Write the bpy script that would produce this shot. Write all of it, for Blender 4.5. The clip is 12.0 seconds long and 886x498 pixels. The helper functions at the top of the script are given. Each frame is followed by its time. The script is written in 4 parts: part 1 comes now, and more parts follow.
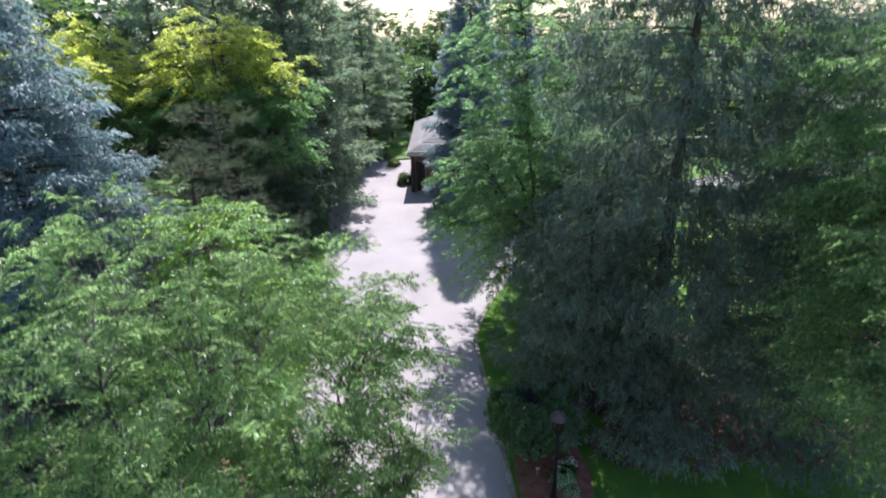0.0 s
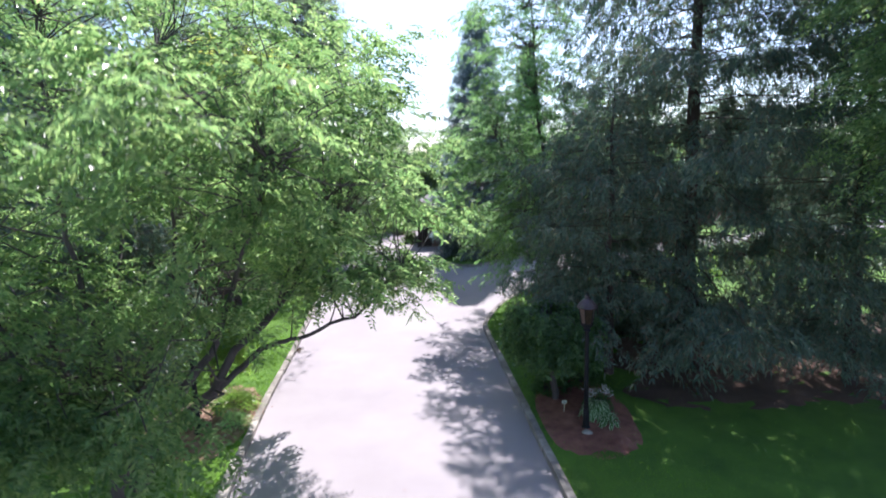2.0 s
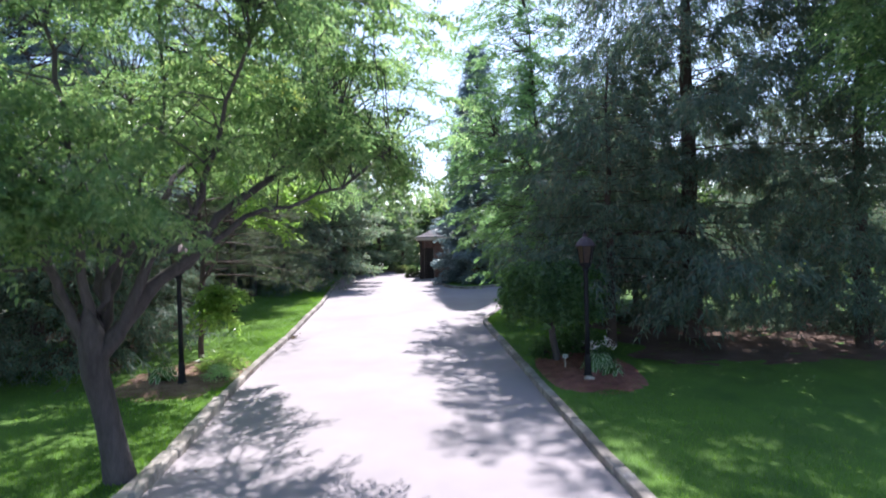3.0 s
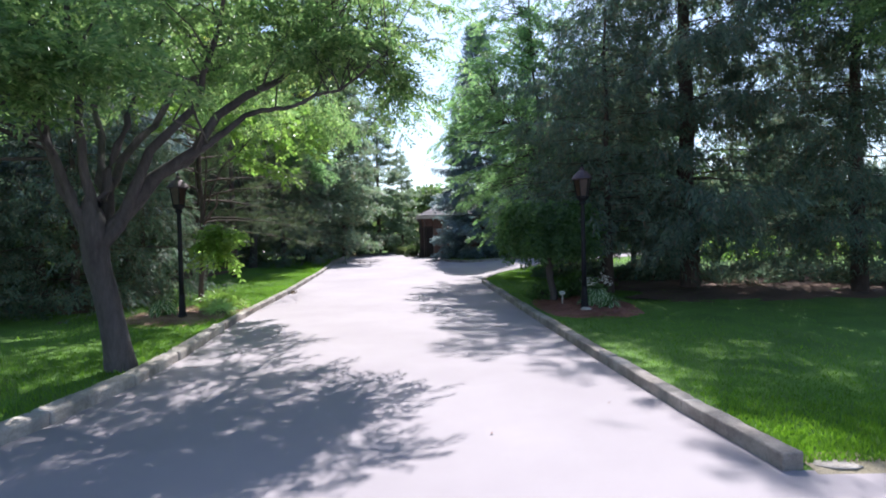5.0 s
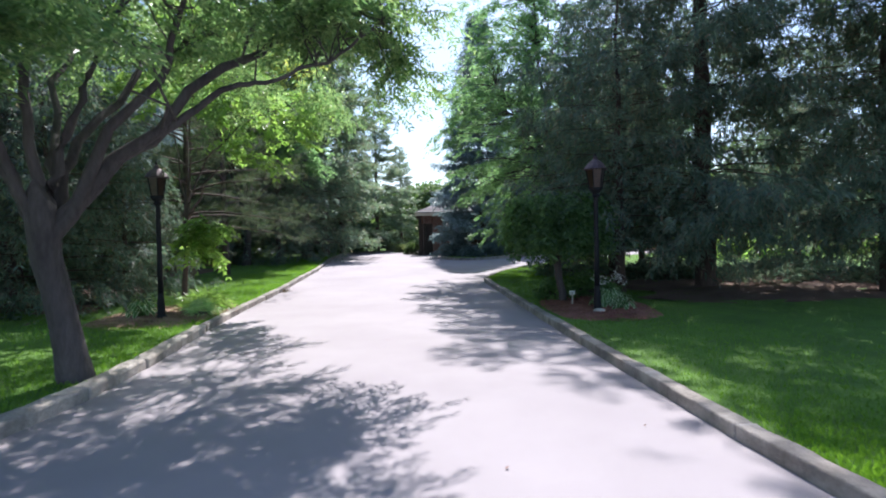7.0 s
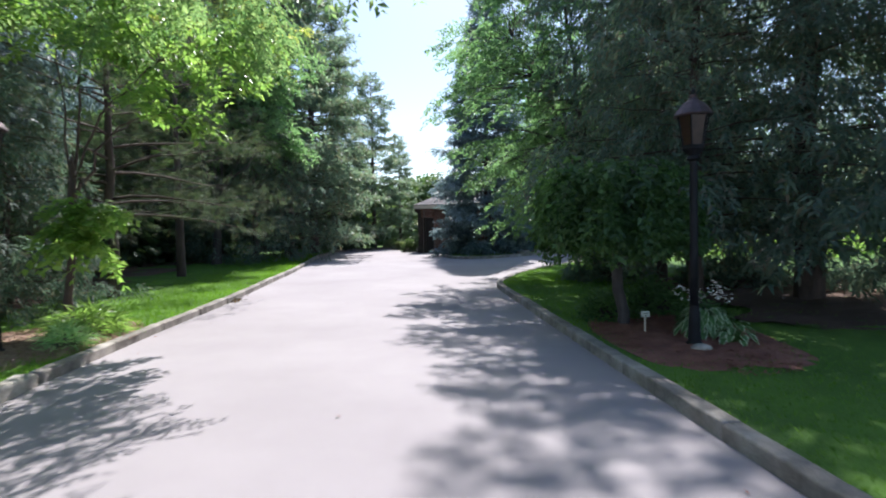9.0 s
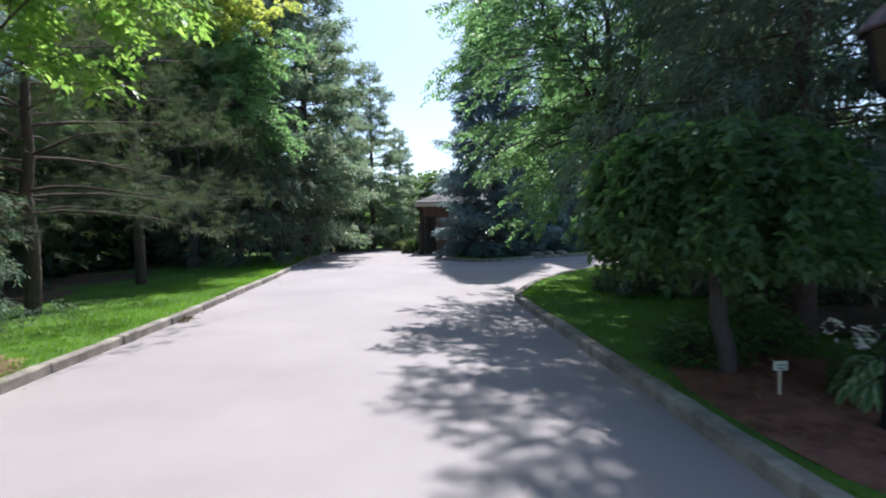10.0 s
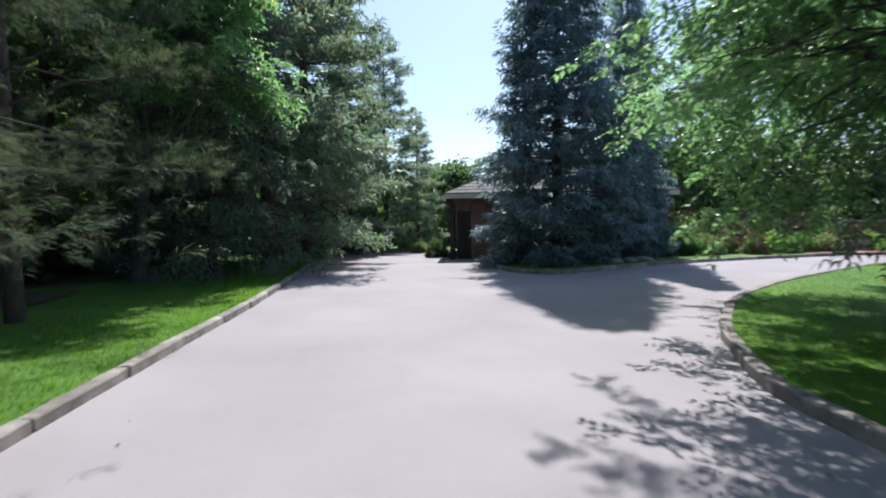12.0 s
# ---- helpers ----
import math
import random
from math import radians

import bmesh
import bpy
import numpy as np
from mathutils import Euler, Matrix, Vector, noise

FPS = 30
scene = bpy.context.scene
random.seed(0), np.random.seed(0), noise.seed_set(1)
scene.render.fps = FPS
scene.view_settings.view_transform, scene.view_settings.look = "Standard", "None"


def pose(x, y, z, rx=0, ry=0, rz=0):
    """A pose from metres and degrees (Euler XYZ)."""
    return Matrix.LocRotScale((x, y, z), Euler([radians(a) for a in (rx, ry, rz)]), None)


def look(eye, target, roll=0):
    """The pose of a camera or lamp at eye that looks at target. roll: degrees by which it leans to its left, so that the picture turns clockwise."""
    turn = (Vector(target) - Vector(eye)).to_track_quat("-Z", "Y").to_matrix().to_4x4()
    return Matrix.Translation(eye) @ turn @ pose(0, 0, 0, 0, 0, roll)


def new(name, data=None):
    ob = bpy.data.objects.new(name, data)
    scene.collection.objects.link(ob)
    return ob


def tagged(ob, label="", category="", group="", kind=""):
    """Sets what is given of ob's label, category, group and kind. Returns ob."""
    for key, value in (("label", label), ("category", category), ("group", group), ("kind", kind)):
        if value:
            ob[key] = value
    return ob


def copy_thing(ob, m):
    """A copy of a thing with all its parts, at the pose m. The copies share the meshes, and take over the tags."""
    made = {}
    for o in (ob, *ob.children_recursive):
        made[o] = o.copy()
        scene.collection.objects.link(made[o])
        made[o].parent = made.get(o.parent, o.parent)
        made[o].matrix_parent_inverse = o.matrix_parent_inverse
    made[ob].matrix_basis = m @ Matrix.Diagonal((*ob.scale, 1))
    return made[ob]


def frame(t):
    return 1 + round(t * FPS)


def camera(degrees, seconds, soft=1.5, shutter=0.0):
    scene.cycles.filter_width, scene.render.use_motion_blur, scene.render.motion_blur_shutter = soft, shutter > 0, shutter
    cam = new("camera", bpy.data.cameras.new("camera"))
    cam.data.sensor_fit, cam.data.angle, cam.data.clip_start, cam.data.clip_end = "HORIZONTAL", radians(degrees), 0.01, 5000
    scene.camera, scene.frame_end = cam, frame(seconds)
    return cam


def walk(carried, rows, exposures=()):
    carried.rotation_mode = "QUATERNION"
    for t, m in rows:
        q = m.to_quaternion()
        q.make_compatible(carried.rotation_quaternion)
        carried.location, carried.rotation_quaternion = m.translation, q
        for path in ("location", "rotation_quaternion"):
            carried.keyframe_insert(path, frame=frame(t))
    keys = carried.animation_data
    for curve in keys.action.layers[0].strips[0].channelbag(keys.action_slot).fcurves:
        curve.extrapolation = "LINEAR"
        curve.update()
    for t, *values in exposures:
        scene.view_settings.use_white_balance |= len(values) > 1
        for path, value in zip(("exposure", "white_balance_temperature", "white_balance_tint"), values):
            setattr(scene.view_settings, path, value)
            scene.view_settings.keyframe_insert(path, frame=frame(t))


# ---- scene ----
cam = camera(78.2, 12.0, soft=1.9, shutter=0.4)
METRES, EYE, TILT, LEAN, TURN = 25.0, 12.14, -23.2, 1.7, 0.0
ROWS = [
    (0.0, 0.0, 0.0, 0.0, -0.0, 0.0, -0.0),
    (0.5, 0.0014, 0.0239, -0.062, 0.06, 0.29, -0.13),
    (1.0, 0.0024, 0.045, -0.1218, 0.15, 0.73, -0.3),
    (1.5, 0.001, 0.0681, -0.1824, 0.52, 5.44, -0.52),
    (2.0, 0.0007, 0.0911, -0.2405, 0.63, 14.94, -0.48),
    (2.5, 0.0047, 0.1137, -0.2973, 0.78, 22.27, -0.59),
    (3.0, 0.0097, 0.1318, -0.3419, 1.12, 22.29, -0.72),
    (3.5, 0.0129, 0.1397, -0.3646, 1.57, 22.16, -0.95),
    (5.5, 0.0108, 0.1488, -0.3937, 1.04, 21.95, -0.75),
    (6.0, 0.0093, 0.1494, -0.3937, 1.03, 21.91, -0.78),
    (6.5, 0.0087, 0.1592, -0.3896, 1.0, 21.84, -0.84),
    (7.0, 0.0098, 0.1818, -0.3805, 1.0, 21.8, -0.89),
    (9.0, 0.0073, 0.3307, -0.3215, 1.18, 21.51, -1.17),
    (9.5, 0.0069, 0.3805, -0.2996, 1.24, 21.46, -1.19),
    (10.0, 0.0016, 0.4302, -0.278, 1.41, 21.45, -1.24),
    (10.5, -0.0126, 0.4803, -0.2565, 1.6, 21.4, -1.33),
    (11.0, -0.0284, 0.5354, -0.2323, 1.7, 21.29, -1.41),
    (11.5, -0.0464, 0.6006, -0.2032, 1.73, 21.21, -1.52),
    (12.0, -0.0659, 0.671, -0.1719, 1.71, 21.15, -1.61),
]
EXPOSURES = [(0.0, 0.98, 5900, 15), (1.0, 1.02, 5900, 16), (2.5, 1.17, 5900, 20), (5.5, 0.98, 5940, 16.5), (7.0, 0.98, 5940, 16.5), (9.5, 0.84, 5980, 13), (12.0, 0.58, 5900, 11.5)]
walk(cam, [(t, pose(0, 0, EYE, TILT, LEAN, TURN) @ pose(METRES * x, METRES * y, METRES * z, 90 + pitch, roll, yaw)) for t, x, y, z, yaw, pitch, roll in ROWS], EXPOSURES)


# ---- light ----
SUN_EL, SUN_AZ = 51.0, 6.0          # degrees: height, and turn from ahead (+y) towards +x
world = bpy.data.worlds.new("sky")
scene.world = world
world.use_nodes = True
wn = world.node_tree.nodes
sky = wn.new("ShaderNodeTexSky")
sky.sky_type, sky.sun_disc = "NISHITA", False
sky.sun_elevation, sky.sun_rotation = radians(SUN_EL), radians(SUN_AZ)
sky.dust_density, sky.air_density, sky.ozone_density = 0.8, 1.0, 1.0
wn["Background"].inputs["Strength"].default_value = 0.112
world.node_tree.links.new(sky.outputs[0], wn["Background"].inputs["Color"])
sun = new("sun", bpy.data.lights.new("sun", "SUN"))
sun.data.energy, sun.data.angle, sun.data.color = 5.0, radians(0.55), (1.0, 0.95, 0.87)
to_sun = Vector((math.sin(radians(SUN_AZ)) * math.cos(radians(SUN_EL)), math.cos(radians(SUN_AZ)) * math.cos(radians(SUN_EL)), math.sin(radians(SUN_EL))))
sun.matrix_world = look(to_sun * 60, (0, 0, 0))


# ---- materials ----
def nodes_of(name):
    m = bpy.data.materials.new(name)
    m.use_nodes = True
    return m, m.node_tree.nodes, m.node_tree.links, m.node_tree.nodes["Principled BSDF"]


def ramp(n, l, source, stops):
    r = n.new("ShaderNodeValToRGB")
    r.color_ramp.elements.remove(r.color_ramp.elements[1])
    r.color_ramp.elements[0].position, r.color_ramp.elements[0].color = stops[0][0], (*stops[0][1], 1)
    for p, c in stops[1:]:
        r.color_ramp.elements.new(p).color = (*c, 1)
    l.new(source, r.inputs[0])
    return r.outputs[0]


def noise_at(n, l, scale, detail=4.0, rough=0.6, stretch=None):
    tc = n.new("ShaderNodeTexCoord")
    t = n.new("ShaderNodeTexNoise")
    t.inputs["Scale"].default_value, t.inputs["Detail"].default_value, t.inputs["Roughness"].default_value = scale, detail, rough
    where = tc.outputs["Object"]
    if stretch:
        mp = n.new("ShaderNodeMapping")
        mp.inputs["Scale"].default_value = stretch
        l.new(where, mp.inputs[0])
        where = mp.outputs[0]
    l.new(where, t.inputs["Vector"])
    return t.outputs["Fac"]


def mixed(n, l, fac, a, b, kind="MIX"):
    x = n.new("ShaderNodeMix")
    x.data_type, x.blend_type = "RGBA", kind
    for sock, v in ((x.inputs[0], fac), (x.inputs[6], a), (x.inputs[7], b)):
        if isinstance(v, bpy.types.NodeSocket):
            l.new(v, sock)
        else:
            sock.default_value = v if isinstance(v, float) else (*v, 1)
    return x.outputs[2]


def bump(n, l, p, height, strength, distance):
    b = n.new("ShaderNodeBump")
    b.inputs["Strength"].default_value, b.inputs["Distance"].default_value = strength, distance
    l.new(height, b.inputs["Height"])
    l.new(b.outputs[0], p.inputs["Normal"])


def surface(name, dark, light, scale, rough=0.8, fine=None, bumps=(0.5, 0.01), metal=0.0, stretch=None, per_object=0.0):
    """A rough surface: a coarse mottling between two colours, a fine grain and relief."""
    m, n, l, p = nodes_of(name)
    big = ramp(n, l, noise_at(n, l, scale, 5.0, 0.62, stretch), [(0.3, dark), (0.7, light)])
    grain = noise_at(n, l, fine or scale * 14, 3.0, 0.7, stretch)
    col = mixed(n, l, 0.55, big, ramp(n, l, grain, [(0.25, (0.35, 0.35, 0.35)), (0.75, (0.68, 0.68, 0.68))]), "OVERLAY")
    if per_object:
        info = n.new("ShaderNodeObjectInfo")
        k = 1 - per_object
        col = mixed(n, l, 1.0, col, ramp(n, l, info.outputs["Random"], [(0.0, (k, k, k)), (1.0, (1, 1, 1))]), "MULTIPLY")
    l.new(col, p.inputs["Base Color"])
    p.inputs["Roughness"].default_value, p.inputs["Metallic"].default_value = rough, metal
    bump(n, l, p, grain, *bumps)
    return m


def leaf_material(name, colours, through_light=0.45, gloss=0.45, tint=(1.0, 1.0, 0.55)):
    """Leaves: a colour of its own for each, paler or darker in patches, and light that comes through."""
    m, n, l, p = nodes_of(name)
    geo = n.new("ShaderNodeNewGeometry")
    steps = [(i / max(1, len(colours) - 1), c) for i, c in enumerate(colours)]
    col = ramp(n, l, geo.outputs["Random Per Island"], steps)
    patch = ramp(n, l, noise_at(n, l, 0.7, 3.0), [(0.3, (0.8, 0.85, 0.8)), (0.7, (1.3, 1.3, 1.3))])
    col = mixed(n, l, 1.0, col, patch, "MULTIPLY")
    l.new(col, p.inputs["Base Color"])
    p.inputs["Roughness"].default_value = gloss
    tr = n.new("ShaderNodeBsdfTranslucent")
    l.new(mixed(n, l, 1.0, mixed(n, l, 1.0, col, (2.25, 2.38, 2.1), "MULTIPLY"), tint, "MULTIPLY"), tr.inputs["Color"])
    mx = n.new("ShaderNodeMixShader")
    mx.inputs[0].default_value = through_light
    l.new(p.outputs[0], mx.inputs[1])
    l.new(tr.outputs[0], mx.inputs[2])
    l.new(mx.outputs[0], n["Material Output"].inputs["Surface"])
    return m


ASPHALT = surface("worn_asphalt", (0.273, 0.242, 0.249), (0.342, 0.308, 0.313), 0.35, 0.9, 160.0, (0.35, 0.006))
CONCRETE = surface("kerb_concrete", (0.14, 0.12, 0.102), (0.45, 0.402, 0.35), 2.6, 0.9, 45.0, (0.7, 0.012), per_object=0.28)
TURF = surface("lawn_turf", (0.048, 0.118, 0.009), (0.10, 0.212, 0.016), 0.9, 0.9, 40.0, (0.8, 0.03))
FAR_LAND = surface("distant_woodland_floor", (0.035, 0.055, 0.025), (0.06, 0.085, 0.035), 0.05, 0.95, 0.6, (0.3, 0.2))
DIRT = surface("dry_verge_soil", (0.16, 0.14, 0.085), (0.33, 0.28, 0.19), 2.5, 0.95, 40.0, (0.8, 0.02))
EARTH = surface("wood_floor_soil", (0.07, 0.043, 0.031), (0.155, 0.092, 0.064), 0.8, 0.95, 30.0, (0.8, 0.03))
MULCH = surface("bark_mulch", (0.20, 0.08, 0.058), (0.42, 0.185, 0.13), 4.0, 0.95, 70.0, (0.9, 0.03))
DRY_MULCH = surface("dry_pale_mulch", (0.20, 0.105, 0.07), (0.42, 0.28, 0.20), 4.0, 0.95, 70.0, (0.9, 0.03))
BARK = surface("grey_bark", (0.035, 0.03, 0.028), (0.10, 0.087, 0.08), 3.0, 0.9, 24.0, (0.9, 0.02), stretch=(1, 1, 0.25))
PINE_BARK = surface("conifer_bark", (0.045, 0.033, 0.029), (0.12, 0.086, 0.072), 3.0, 0.95, 18.0, (1.0, 0.03), stretch=(1, 1, 0.35))
BRICK = surface("red_brick", (0.17, 0.088, 0.066), (0.28, 0.155, 0.118), 2.0, 0.85, 50.0, (0.5, 0.006), per_object=0.35)
MORTAR = surface("mortar", (0.20, 0.175, 0.15), (0.28, 0.25, 0.22), 4.0, 0.95, 60.0)
SHINGLE = surface("roof_shingle", (0.15, 0.138, 0.14), (0.25, 0.23, 0.23), 1.2, 0.9, 60.0, (0.6, 0.01), per_object=0.3)
TRIM = surface("cream_trim_paint", (0.50, 0.44, 0.34), (0.62, 0.55, 0.44), 1.5, 0.6, 40.0, (0.2, 0.003))
BROWN_WOOD = surface("brown_stained_wood", (0.09, 0.045, 0.025), (0.17, 0.085, 0.045), 2.0, 0.7, 40.0, (0.4, 0.005), stretch=(1, 1, 0.2))
DARK_WOOD = surface("dark_stained_timber", (0.022, 0.016, 0.012), (0.05, 0.034, 0.024), 2.0, 0.7, 40.0, (0.4, 0.005), stretch=(1, 1, 0.2))
BLACK_IRON = surface("black_painted_iron", (0.006, 0.006, 0.008), (0.014, 0.015, 0.019), 5.0, 0.6, 80.0, (0.15, 0.002))
BLACK_IRON.node_tree.nodes["Principled BSDF"].inputs["Specular IOR Level"].default_value = 0.25
COPPER = surface("weathered_copper_roof", (0.07, 0.052, 0.058), (0.13, 0.098, 0.105), 5.0, 0.55, 60.0, (0.2, 0.002), metal=0.7)
PLATE = surface("pale_sign_plate", (0.36, 0.40, 0.33), (0.50, 0.53, 0.45), 6.0, 0.5, 90.0, (0.1, 0.001))
STONE = surface("field_stone", (0.25, 0.22, 0.185), (0.50, 0.455, 0.395), 4.0, 0.88, 34.0, (0.8, 0.014), per_object=0.25)
DARK_INK = surface("sign_ink", (0.03, 0.04, 0.03), (0.06, 0.07, 0.06), 8.0, 0.6)
AMBER, an, al, ap = nodes_of("amber_lantern_glass")
al.new(ramp(an, al, noise_at(an, al, 9.0), [(0.3, (0.022, 0.011, 0.008)), (0.7, (0.055, 0.024, 0.015))]), ap.inputs["Base Color"])
ap.inputs["Roughness"].default_value, ap.inputs["Transmission Weight"].default_value = 0.3, 0.35

L_LOCUST = leaf_material("locust_leaf", [(0.06, 0.108, 0.05), (0.092, 0.146, 0.068), (0.13, 0.186, 0.092), (0.20, 0.24, 0.12)], 0.64, 0.32, (0.98, 1.0, 0.8))
L_BRIGHT = leaf_material("light_green_leaf", [(0.088, 0.155, 0.045), (0.128, 0.2, 0.06), (0.185, 0.255, 0.085)], 0.6, 0.36, (1, 1, 0.68))
L_BIRCH = leaf_material("soft_green_leaf", [(0.066, 0.12, 0.056), (0.105, 0.17, 0.078), (0.155, 0.222, 0.108)], 0.64, 0.36, (0.96, 1.0, 0.88))
L_GOLD = leaf_material("golden_leaf", [(0.23, 0.25, 0.075), (0.33, 0.325, 0.095), (0.42, 0.39, 0.12), (0.18, 0.23, 0.08)], 0.55, 0.45, (0.97, 1.0, 0.7))
L_SPRUCE = leaf_material("dark_spruce_needle", [(0.055, 0.088, 0.074), (0.084, 0.124, 0.10), (0.116, 0.16, 0.122), (0.115, 0.095, 0.072)], 0.4, 0.66, (1, 1, 0.9))
L_BLUE = leaf_material("blue_spruce_needle", [(0.076, 0.113, 0.138), (0.126, 0.17, 0.196), (0.205, 0.255, 0.28)], 0.4, 0.5, (1, 1, 1))
L_PINE = leaf_material("pine_needle", [(0.034, 0.058, 0.034), (0.056, 0.09, 0.05), (0.098, 0.142, 0.076), (0.085, 0.062, 0.042), (0.042, 0.068, 0.04)], 0.26, 0.8, (1, 1, 0.8))
L_FIR = leaf_material("grey_green_needle", [(0.075, 0.116, 0.088), (0.114, 0.16, 0.118), (0.16, 0.204, 0.145), (0.12, 0.102, 0.074)], 0.45, 0.5, (1, 1, 0.88))
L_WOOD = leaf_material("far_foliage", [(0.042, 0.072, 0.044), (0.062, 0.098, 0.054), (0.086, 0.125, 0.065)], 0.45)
# a darker copy of far_foliage, with shade put into the leaf colour
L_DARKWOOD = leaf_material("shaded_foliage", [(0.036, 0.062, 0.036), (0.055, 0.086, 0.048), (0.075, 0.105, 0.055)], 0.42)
L_MULBERRY = leaf_material("deep_green_leaf", [(0.045, 0.09, 0.04), (0.068, 0.128, 0.055), (0.098, 0.166, 0.068)], 0.45, 0.42)
L_HOSTA = leaf_material("pale_edged_leaf", [(0.13, 0.24, 0.12), (0.22, 0.35, 0.19), (0.40, 0.48, 0.34)], 0.45)
L_MIDGREEN = leaf_material("mid_green_leaf", [(0.075, 0.15, 0.06), (0.105, 0.195, 0.08)], 0.45, 0.4)
L_CREAM = leaf_material("cream_leaf_margin", [(0.42, 0.48, 0.33), (0.55, 0.58, 0.43)], 0.4, 0.4, (1, 1, 0.9))
L_PALE = leaf_material("grey_green_leaf", [(0.10, 0.13, 0.08), (0.15, 0.18, 0.11), (0.22, 0.24, 0.16)], 0.35)
L_PLUM = leaf_material("burgundy_leaf", [(0.07, 0.035, 0.037), (0.11, 0.055, 0.055), (0.11, 0.085, 0.06)], 0.12)
DRY_LEAF = leaf_material("dead_leaf", [(0.05, 0.035, 0.02), (0.11, 0.07, 0.04), (0.17, 0.11, 0.06)], 0.2)
L_PETAL = leaf_material("pale_petal", [(0.55, 0.50, 0.52), (0.70, 0.66, 0.66)], 0.35, 0.6, (1, 1, 1))
L_GRASS = leaf_material("grass_blade", [(0.06, 0.13, 0.012), (0.095, 0.185, 0.018), (0.13, 0.23, 0.028)], 0.45, 0.7)
L_RUST = leaf_material("rust_flower", [(0.15, 0.10, 0.06), (0.21, 0.15, 0.09), (0.19, 0.17, 0.09)], 0.15)


# ---- mesh helpers ----
def raw_mesh(name, verts, quads, material, smooth=False):
    """A mesh from arrays of corners and four-cornered faces."""
    verts, quads = np.asarray(verts, dtype=np.float32), np.asarray(quads, dtype=np.int32)
    me = bpy.data.meshes.new(name)
    me.vertices.add(len(verts))
    me.vertices.foreach_set("co", verts.ravel())
    me.loops.add(quads.size)
    me.loops.foreach_set("vertex_index", quads.ravel())
    me.polygons.add(len(quads))
    me.polygons.foreach_set("loop_start", np.arange(0, quads.size, 4, dtype=np.int32))
    me.update(calc_edges=True)
    me.materials.append(material)
    me.polygons.foreach_set("use_smooth", np.full(len(quads), smooth))
    return me


def part(name, bm, material, parent=None, label="", smooth=False):
    """Links a bmesh, or a mesh, as one object under a thing or a part."""
    if isinstance(bm, bpy.types.Mesh):
        me = bm
    else:
        me = bpy.data.meshes.new(name)
        bm.to_mesh(me)
        bm.free()
        me.materials.append(material)
        if smooth:
            me.polygons.foreach_set("use_smooth", np.full(len(me.polygons), True))
    ob = new(name, me)
    ob.parent = parent
    return tagged(ob, label)


def box(bm, lo, hi, bevel=0.0):
    """Adds a box between two corners, with its edges bevelled."""
    made = bmesh.ops.create_cube(bm, size=1)["verts"]
    for v in made:
        v.co = Vector([(a + b) / 2 + c * (b - a) for a, b, c in zip(lo, hi, v.co)])
    if bevel:
        bmesh.ops.bevel(bm, geom=list({e for v in made for e in v.link_edges}), offset=bevel, segments=2, affect="EDGES", profile=0.6)
    return bm


def lathe(bm, profile, sides=16, at=(0, 0, 0), turn=0.0):
    """Adds a turned solid from (radius, height) pairs."""
    rings = []
    for r, z in profile:
        rings.append([bm.verts.new((at[0] + r * math.cos(2 * math.pi * i / sides + turn), at[1] + r * math.sin(2 * math.pi * i / sides + turn), at[2] + z)) for i in range(sides)])
    for a, b in zip(rings, rings[1:]):
        for i in range(sides):
            bm.faces.new((a[i], a[(i + 1) % sides], b[(i + 1) % sides], b[i]))
    bm.faces.new(rings[0][::-1])
    bm.faces.new(rings[-1])
    return bm


def unit(v):
    return v / np.maximum(np.linalg.norm(v, axis=-1, keepdims=True), 1e-9)


class Wood:
    """Gathers round branches, each a bent line with a radius at every joint."""

    def __init__(self, sides=7):
        self.v, self.q, self.count, self.sides = [], [], 0, sides

    def add(self, line, radii, sides=None):
        s = sides or self.sides
        line, radii = np.asarray(line, float), np.asarray(radii, float)
        d = unit(np.gradient(line, axis=0))
        ref = np.where(np.abs(d[:, 2:3]) > 0.95, np.array([[1.0, 0, 0]]), np.array([[0, 0, 1.0]]))
        a = unit(np.cross(d, ref))
        b = np.cross(d, a)
        ang = np.arange(s) * 2 * math.pi / s
        ring = line[:, None] + radii[:, None, None] * (a[:, None] * np.cos(ang)[None, :, None] + b[:, None] * np.sin(ang)[None, :, None])
        n = len(line)
        i, j = np.meshgrid(np.arange(n - 1), np.arange(s), indexing="ij")
        k = (j + 1) % s
        self.v.append(ring.reshape(-1, 3))
        self.q.append(np.stack([i * s + j, i * s + k, (i + 1) * s + k, (i + 1) * s + j], -1).reshape(-1, 4) + self.count)
        self.count += n * s

    def mesh(self, name, material):
        return raw_mesh(name, np.concatenate(self.v), np.concatenate(self.q), material, True)


